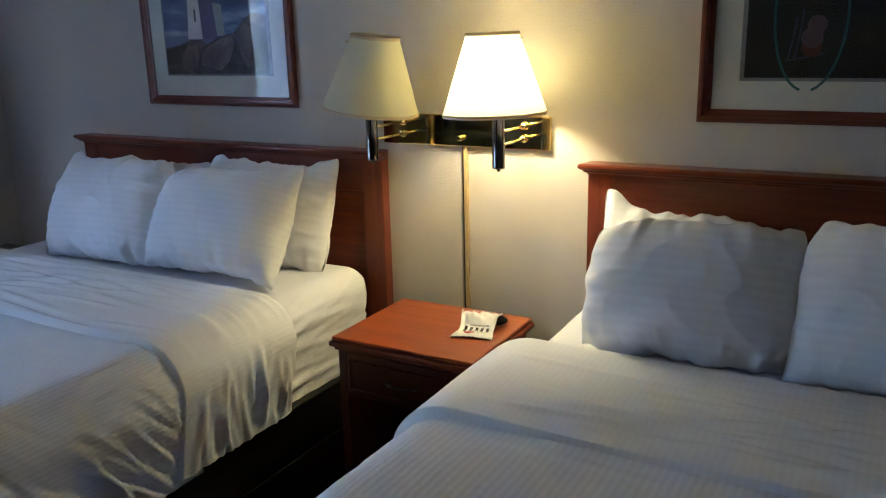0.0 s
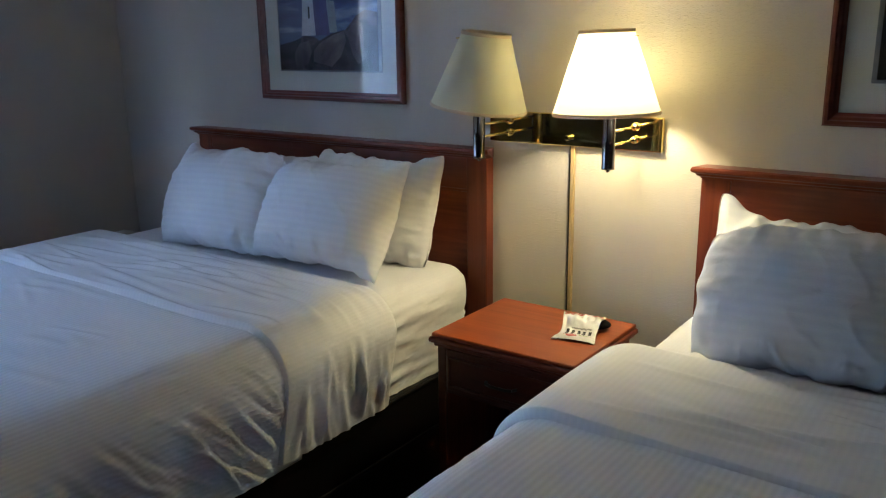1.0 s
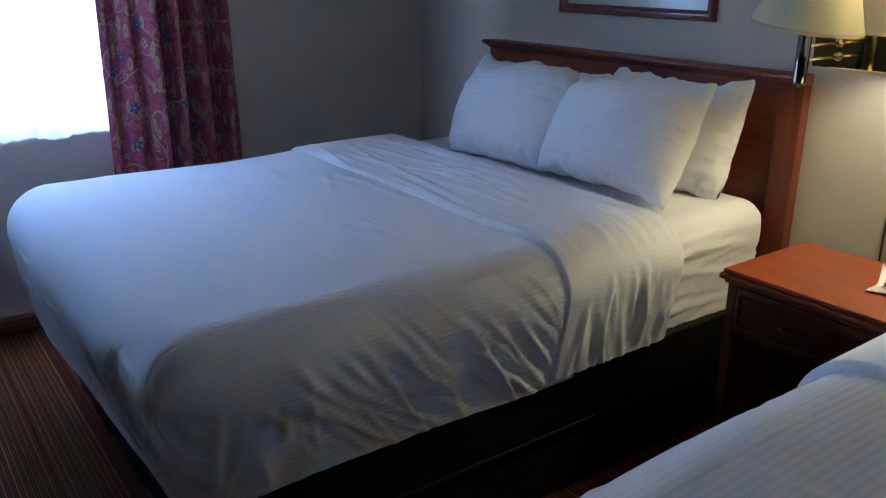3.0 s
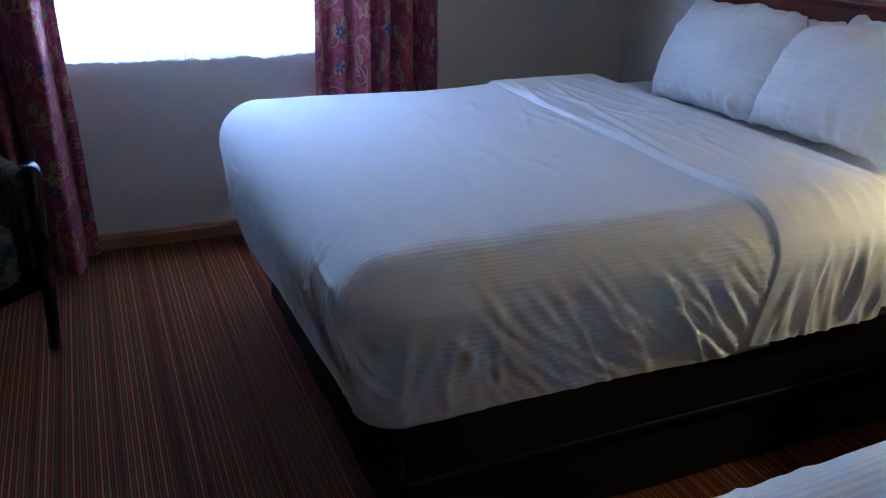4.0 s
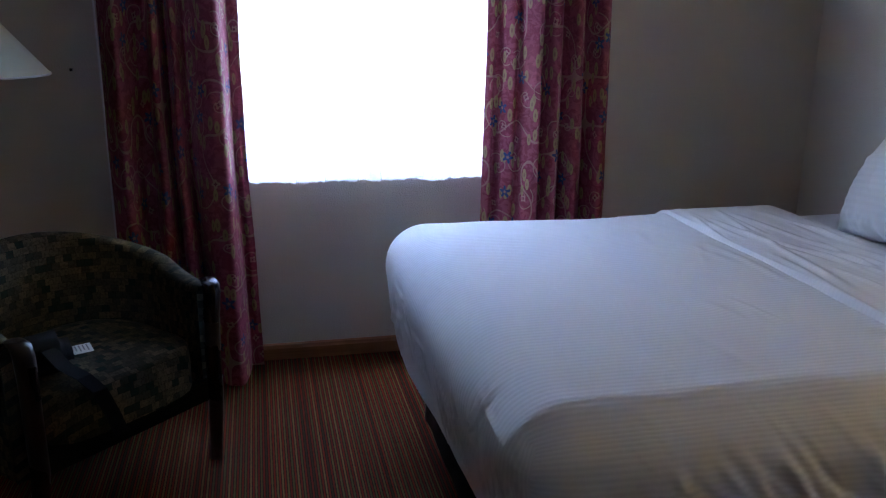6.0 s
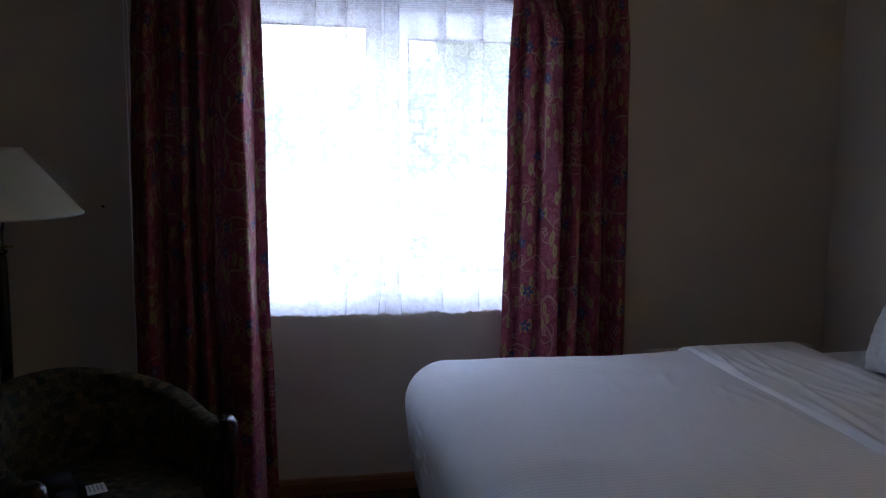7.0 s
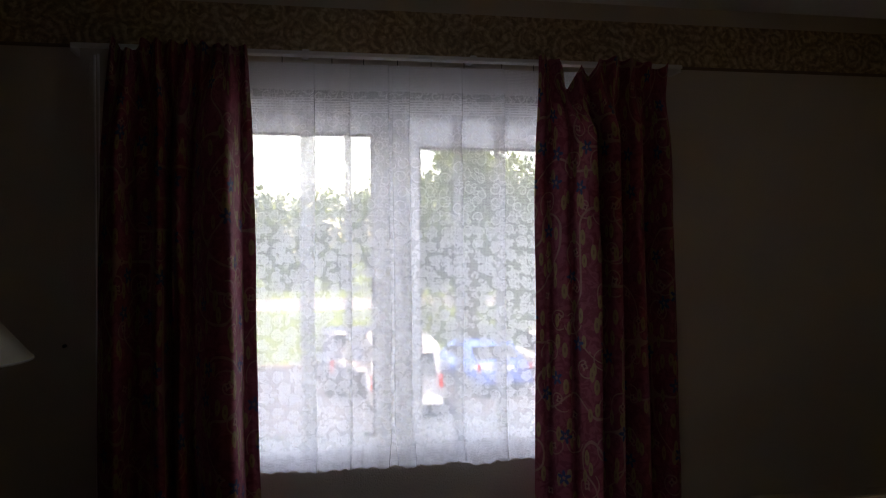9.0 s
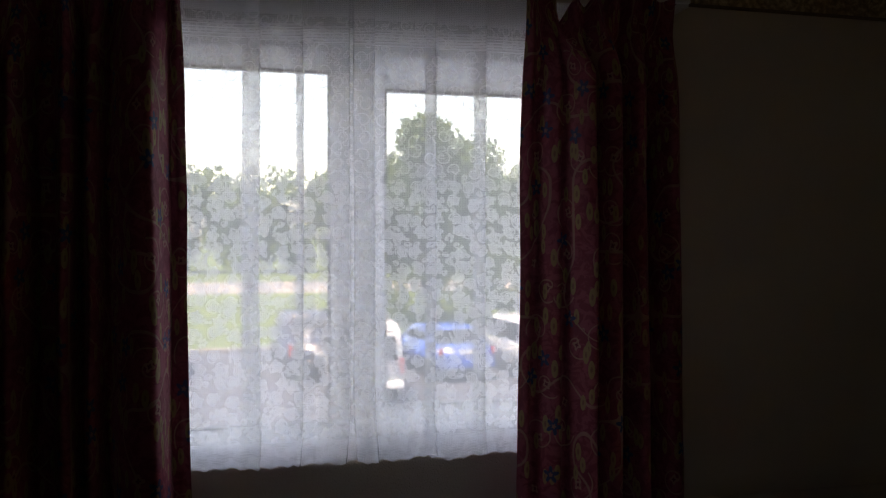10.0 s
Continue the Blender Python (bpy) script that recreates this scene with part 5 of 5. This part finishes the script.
def chair_post(s, splay):
    """Front post: arm cap, upright and tapered leg in one bent piece."""
    line = [(0.0, -0.024, 0.0, 0.020), (0.006, -0.006, 0.12, 0.023), (0.012, 0.012, 0.26, 0.027), (0.012, 0.010, 0.40, 0.028), (0.010, 0.014, 0.54, 0.029), (0.006, 0.018, 0.605, 0.031), (0.004, 0.012, 0.634, 0.031), (0.0, -0.010, 0.645, 0.028)]
    vs = []
    for ds, df, z, w in line:
        for a in range(10):
            c, sn = math.cos(2 * math.pi * a / 10), math.sin(2 * math.pi * a / 10)
            vs.append(cw(s + ds * splay + w * c * 0.95, df + 0.024 * sn, z))
    fs = [(j * 10 + i, j * 10 + (i + 1) % 10, (j + 1) * 10 + (i + 1) % 10, (j + 1) * 10 + i) for j in range(len(line) - 1) for i in range(10)]
    return mesh("front_post", vs, fs + [tuple(range(10))[::-1], tuple(range(len(vs) - 10, len(vs)))], M_DARKWOOD, True)


part("front_post", chair_post(0.320, -1), M_DARKWOOD, ch, "dark polished wooden arm post and leg")
part("front_post", chair_post(-0.320, 1), M_DARKWOOD, ch, "dark polished wooden arm post and leg")
for s in (-0.2, 0.2):
    part("back_leg", rod(cw(s, -0.44, 0.25), cw(s * 1.1, -0.50, 0.0), 0.020, 10), M_DARKWOOD, ch)
# on the seat: a card and a black strap bag
card = thing("paper_card", cw(-0.022, -0.190, 0.476), "small white printed card lying on the chair seat", "card")
part("sheet", block((-0.040, -0.028, 0), (0.040, 0.028, 0.0012)), M_PAPER, card).matrix_basis = card.matrix_basis @ pose(0, 0, 0.0015, 2, -2, 20)
for i in range(4):
    part("print_line", block((-0.030, 0.014 - i * 0.011, 0), (0.024 - 0.008 * (i % 2), 0.018 - i * 0.011, 0.0008)), plain("grey_print", (0.3, 0.3, 0.32), 0.7, bump=0.0), card).matrix_basis = card.matrix_basis @ pose(0, 0, 0.0028, 2, -2, 20)
bagc = thing("camera_bag", cw(-0.19, -0.14, 0.465), "black nylon shoulder bag with a strap hanging over the seat edge", "bag")
bb = bmesh.new()
bmesh.ops.create_cube(bb, size=1, matrix=Matrix.Translation(cw(-0.185, -0.17, 0.515)) @ pose(0, 0, 0, 4, 6, 20) @ Matrix.Diagonal((0.15, 0.20, 0.09, 1)))
bmesh.ops.bevel(bb, geom=list(bb.edges), offset=0.03, segments=4, affect="EDGES")
part("bag_body", bb, M_BLACKCLOTH, bagc, "", True)
sb = []
line = [(-0.175, -0.11, 0.545), (-0.165, -0.06, 0.505), (-0.145, 0.00, 0.480), (-0.125, 0.036, 0.44), (-0.10, 0.05, 0.36), (-0.08, 0.055, 0.29)]
for s, f, z in line:
    sb += [cw(s - 0.022, f, z), cw(s + 0.022, f, z), cw(s + 0.022, f + 0.004, z + 0.003), cw(s - 0.022, f + 0.004, z + 0.003)]
part("strap", mesh("strap", sb, [(j * 4 + i, j * 4 + (i + 1) % 4, j * 4 + 4 + (i + 1) % 4, j * 4 + 4 + i) for j in range(len(line) - 1) for i in range(4)], M_BLACKCLOTH, False), M_BLACKCLOTH, bagc)

# ---- floor lamp ----
FLX, FLY = 0.50, -3.452
fl = thing("floor_lamp", (FLX, FLY, 0), "black floor lamp with a white conical shade, switched off", "floor lamp")
part("base", lathe([(0.14, 0), (0.14, 0.018), (0.12, 0.03), (0.03, 0.045), (0.025, 0.06)], 40, (FLX, FLY, 0)), M_BLACKMETAL, fl, "", True)
part("pole", lathe([(0.021, 0.05), (0.021, 1.12), (0.016, 1.13)], 20, (FLX, FLY, 0)), M_BLACKMETAL, fl, "", True)
part("neck", lathe([(0.017, 1.13), (0.024, 1.135), (0.024, 1.145), (0.013, 1.15), (0.013, 1.21), (0.018, 1.22), (0.018, 1.30)], 20, (FLX, FLY, 0)), M_CHROME, fl, "dull metal socket neck", True)
part("switch_key", rod((FLX, FLY, 1.16), (FLX + 0.02, FLY + 0.045, 1.16), 0.004, 8), M_BRASS, fl)
fs_ = part("shade", lathe([(0.262, 1.268), (0.085, 1.480)], 56, (FLX, FLY, 0), cap=False), shade_cloth("white_shade_fabric", 0.25), fl, "white conical fabric shade", True)
for r, z in ((0.262, 1.266), (0.085, 1.480)):
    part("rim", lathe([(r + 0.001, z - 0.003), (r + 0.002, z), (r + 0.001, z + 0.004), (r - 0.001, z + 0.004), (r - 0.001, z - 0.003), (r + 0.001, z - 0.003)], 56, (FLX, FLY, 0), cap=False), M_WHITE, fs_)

# ---- outside: ground, road, grass, trees, parked vehicles ----
GZ = -2.6
M_GRASS = plain("mown_grass", (0.075, 0.115, 0.03), 0.9, grain=3.0, amount=0.4, bump=0.3)
M_ASPH = plain("grey_asphalt", (0.050, 0.060, 0.085), 0.9, grain=6.0, amount=0.25, bump=0.2)
M_ROAD = plain("pale_concrete_road", (0.24, 0.225, 0.21), 0.9, grain=2.0, amount=0.15)
M_TWALL = plain("building_render", (0.5, 0.46, 0.4), 0.9, grain=3)
setting("ground", block((-600, -400, GZ - 0.5), (300, 400, GZ)), M_GRASS, "green mown grass reaching to the horizon", "ground")
setting("pavement", block((-27, -60, GZ), (-1, 60, GZ + 0.006)), M_ASPH, "grey asphalt car park below the window", "car park")
setting("kerb", block((-27.35, -60, GZ), (-27.0, 60, GZ + 0.14), 0.02), M_ROAD, "pale concrete kerb along the car park", "kerb")
setting("road", block((-72, -300, GZ), (-57, 300, GZ + 0.008)), M_ROAD, "pale road beyond the grass", "road")
setting("building_storey", block((-0.15, Y0 - 0.15, GZ + 0.001), (X1 + 0.15, 0.15, -0.201)), M_TWALL, "plain rendered lower storey under the room", "building")


def vehicle(x, y, kind, paint, label, turn=0.0):
    """A parked vehicle, its tail towards the room; along x, front at minus x."""
    H, L, W = {"van": (1.95, 4.7, 1.85), "suv": (1.72, 4.5, 1.82), "car": (1.45, 4.4, 1.76), "pickup": (1.80, 5.2, 1.9)}[kind]
    v = thing("van" if kind == "van" else "car" if kind in ("car", "suv") else "pickup_truck", (x, y, GZ + 0.006), label, "vehicle", "parked vehicles")
    mt = plain(kind + "_paint", paint, 0.3, 0.0, 30, 0.05, 0.0, 0.6)
    dark = bpy.data.materials.get("tinted_glass") or plain("tinted_glass", (0.02, 0.025, 0.03), 0.08, 0, 5, 0.1, 0.0)
    red = bpy.data.materials.get("red_lens") or plain("red_lens", (0.45, 0.02, 0.015), 0.25, 0, 40, 0.1, 0.0)
    tyre = bpy.data.materials.get("tyre_rubber") or plain("tyre_rubber", (0.02, 0.02, 0.02), 0.85)
    h = L / 2
    side = {"van": [(h, .35), (h, .95), (h - .12, H - .15), (h - .35, H), (-h + 1.5, H), (-h + .75, 1.1), (-h + .1, .95), (-h, .4)],
            "suv": [(h, .38), (h, .95), (h - .25, H - .12), (h - .5, H), (-h + 1.9, H - .02), (-h + 1.25, 1.05), (-h + .1, .95), (-h, .4)],
            "car": [(h, .35), (h, .92), (h - .55, .98), (h - 1.15, H), (-h + 2.0, H), (-h + 1.2, .95), (-h + .1, .8), (-h, .35)],
            "pickup": [(h, .5), (h, 1.05), (h - 1.75, 1.05), (h - 1.8, H - .06), (h - 2.0, H), (-h + 2.0, H), (-h + 1.45, 1.1), (-h + .1, 1.02), (-h, .5)]}[kind]
    bmm = extrude(side, "y", -W / 2, W / 2)
    for vert in bmm.verts:
        if vert.co.z > 1.0:
            vert.co.y *= 1 - 0.13 * (vert.co.z - 1.0) / (H - 1.0)
    bmesh.ops.bevel(bmm, geom=list(bmm.edges), offset=0.07, segments=3, affect="EDGES")
    T = pose(x, y, GZ + 0.006, 0, 0, turn)

    def add(name, b2, m2, smooth=False, parent=v):
        b2.transform(T)
        return part(name, b2, m2, parent, "", smooth)
    body = add("body", bmm, mt, True)
    rearx = h + 0.006
    if kind == "pickup":
        add("rear_window", block((h - 1.79, -0.6, 1.15), (h - 1.77, 0.6, H - 0.14)), dark)
    else:
        zt, zb = (H - 0.18, 1.08) if kind != "car" else (H - 0.1, 1.02)
        xt, xb = {"van": (h - .14, h - .02), "suv": (h - .24, h - .03), "car": (h - 1.02, h - .58)}[kind]
        b2 = bmesh.new()
        vs = [b2.verts.new(p) for p in ((xb + .02, -W * .40, zb), (xb + .02, W * .40, zb), (xt + .02, W * .36, zt), (xt + .02, -W * .36, zt))]
        b2.faces.new(vs)
        bmesh.ops.solidify(b2, geom=list(b2.faces), thickness=0.02)
        add("rear_window", b2, dark)
    for s in (-1, 1):
        add("tail_light", block((h - 0.05, s * W / 2 - s * 0.03 - 0.09 * (s > 0), 0.75), (rearx + 0.01, s * W / 2 - s * 0.03 + 0.09 * (s < 0), 1.12 if kind != "car" else 0.95), 0.01), red)
        xa, xb = (-h + 1.6, h - .5) if kind in ("van", "suv") else ((-h + 2.0, h - 1.2) if kind == "car" else (-h + 1.95, h - 2.05))
        b2 = bmesh.new()
        vs = [b2.verts.new((px, s * (W / 2 * (1 - 0.13 * (pz - 1.0) / (H - 1.0)) + 0.004), pz)) for px, pz in ((xa - .35, 1.08), (xb + .15, 1.08), (xb, H - .16), (xa + .1, H - .16))]
        b2.faces.new(vs)
        bmesh.ops.solidify(b2, geom=list(b2.faces), thickness=0.01)
        add("side_window", b2, dark)
        for wx in (-h + 0.85, h - 0.95):
            b2 = bmesh.new()
            bmesh.ops.create_cone(b2, cap_ends=True, segments=24, radius1=0.33, radius2=0.33, depth=0.22, matrix=pose(wx, s * (W / 2 - 0.10), 0.33, 90))
            bmesh.ops.bevel(b2, geom=[e for e in b2.edges if e.calc_face_angle(0) > 1], offset=0.03, segments=2, affect="EDGES")
            wheel = add("wheel", b2, tyre, True)
            b2 = bmesh.new()
            bmesh.ops.create_cone(b2, cap_ends=True, segments=20, radius1=0.2, radius2=0.18, depth=0.03, matrix=pose(wx, s * (W / 2 + 0.012), 0.33, 90))
            add("rim", b2, M_CHROME, False, wheel)
    add("bumper", block((h - 0.05, -W / 2 + 0.04, 0.38), (h + 0.07, W / 2 - 0.04, 0.58), 0.03), M_CHROME if kind == "pickup" else mt)
    add("number_plate", block((h + 0.004, -0.25, 0.78), (h + 0.014, 0.25, 0.90)), M_PAPER)
    return v


vehicle(-22.5, -5.0, "car", (0.40, 0.02, 0.02), "red saloon car parked nose to the grass")
vehicle(-22.9, -0.45, "pickup", (0.03, 0.04, 0.07), "dark blue pickup truck parked nose to the grass", 4)
vehicle(-19.4, 0.61, "van", (0.72, 0.72, 0.72), "white van parked between other vehicles", -3)
vehicle(-21.8, 3.35, "car", (0.03, 0.09, 0.36), "blue saloon car parked beside the white van", 9)
vehicle(-21.6, 5.95, "suv", (0.55, 0.56, 0.57), "silver car parked at the end of the row", 5)


def leaf_cloud(centres, count, size, rng):
    """Many small bent leaves about the given clump centres (x, y, z, radius)."""
    c = np.array(centres)
    pick = rng.integers(0, len(c), count)
    d = rng.normal(size=(count, 3))
    d /= np.linalg.norm(d, axis=1)[:, None]
    p = c[pick, :3] + d * (c[pick, 3] * rng.uniform(0.55, 1.05, count))[:, None]
    a, b = rng.normal(size=(count, 3)), rng.normal(size=(count, 3))
    a /= np.linalg.norm(a, axis=1)[:, None]
    b -= a * (a * b).sum(1)[:, None]
    b /= np.linalg.norm(b, axis=1)[:, None]
    s = (size * rng.uniform(0.6, 1.3, count))[:, None]
    v = np.stack([p - a * s, p + b * s * 0.5, p + a * s, p - b * s * 0.5], 1).reshape(-1, 3)
    return v, np.arange(count * 4).reshape(-1, 4)


M_LEAF = leaves_mat("green_leaves", (0.05, 0.10, 0.02), (0.15, 0.21, 0.05))
M_BARK = plain("grey_bark", (0.10, 0.08, 0.06), 0.9, grain=12, amount=0.4, bump=0.5)


def tree(x, y, height, spread, seed, count, leaf, label):
    rng = np.random.default_rng(seed)
    t = thing("tree", (x, y, GZ), label, "tree", "trees outside")
    bmm = bmesh.new()
    top = height * 0.62
    lathe([(0.028 * height, 0), (0.02 * height, 0.1 * height), (0.015 * height, 0.3 * height), (0.006 * height, top)], 10, (x, y, GZ), bmm)
    clumps = []
    for k in range(16):
        a, hz = rng.uniform(0, 6.28), rng.uniform(0.18, 0.60) * height
        ln = spread * rng.uniform(0.4, 0.85)
        tip = (x + ln * math.cos(a), y + ln * math.sin(a), GZ + hz + ln * rng.uniform(0.3, 0.9))
        rod((x, y, GZ + hz * 0.85), tip, 0.006 * height, 6, bmm)
        clumps.append((*tip, spread * rng.uniform(0.22, 0.42)))
    for k in range(10):
        a, rr = rng.uniform(0, 6.28), spread * rng.uniform(0, 0.55)
        clumps.append((x + rr * math.cos(a), y + rr * math.sin(a), GZ + height * rng.uniform(0.55, 0.93), spread * rng.uniform(0.2, 0.38)))
    part("trunk", bmm, M_BARK, t)
    v, f = leaf_cloud(clumps, count, leaf, rng)
    part("crown", mesh("crown", v, f, M_LEAF, False), M_LEAF, t)


tree(-35, 6.3, 9.3, 4.6, 5, 22000, 0.17, "broad green leafy tree beyond the parked vehicles")
tree(-42, 13.0, 8.0, 3.8, 6, 5000, 0.18, "broad green leafy tree beyond the parked vehicles")
tree(-50, 18.5, 8.6, 4.2, 8, 5000, 0.2, "broad green leafy tree beyond the parked vehicles")
tree(-40, -16, 7.5, 3.5, 9, 5000, 0.18, "green leafy tree beside the grass")
rng = np.random.default_rng(77)
wood_clumps = []
for k in range(90):
    yy = -90 + k * 2.1
    hh = 12.2 + 1.6 * math.sin(k * 0.55) * rng.uniform(0.3, 1) + rng.uniform(-0.9, 0.9)
    for q in range(13):
        wood_clumps.append((-88 - rng.uniform(0, 8), yy + rng.uniform(-2, 2), GZ + rng.uniform(0.08, 0.9) * hh, rng.uniform(1.1, 2.3)))
v, f = leaf_cloud(wood_clumps, 80000, 0.42, rng)
shrub_clumps = [(-36 - rng.uniform(0, 10), rng.uniform(4.5, 34), GZ + rng.uniform(0.3, 3.4), rng.uniform(0.6, 1.3)) for _ in range(150)]
vs_, fs2 = leaf_cloud(shrub_clumps, 16000, 0.17, rng)
tagged(part("shrubs", mesh("shrubs", vs_, fs2, M_LEAF, False), M_LEAF), "thick green shrubs behind the parked vehicles", "shrubs", "", "stuff")
tagged(part("far_woods", mesh("far_woods", v, f, M_LEAF, False), M_LEAF), "line of green woodland beyond the road", "woods", "", "stuff")
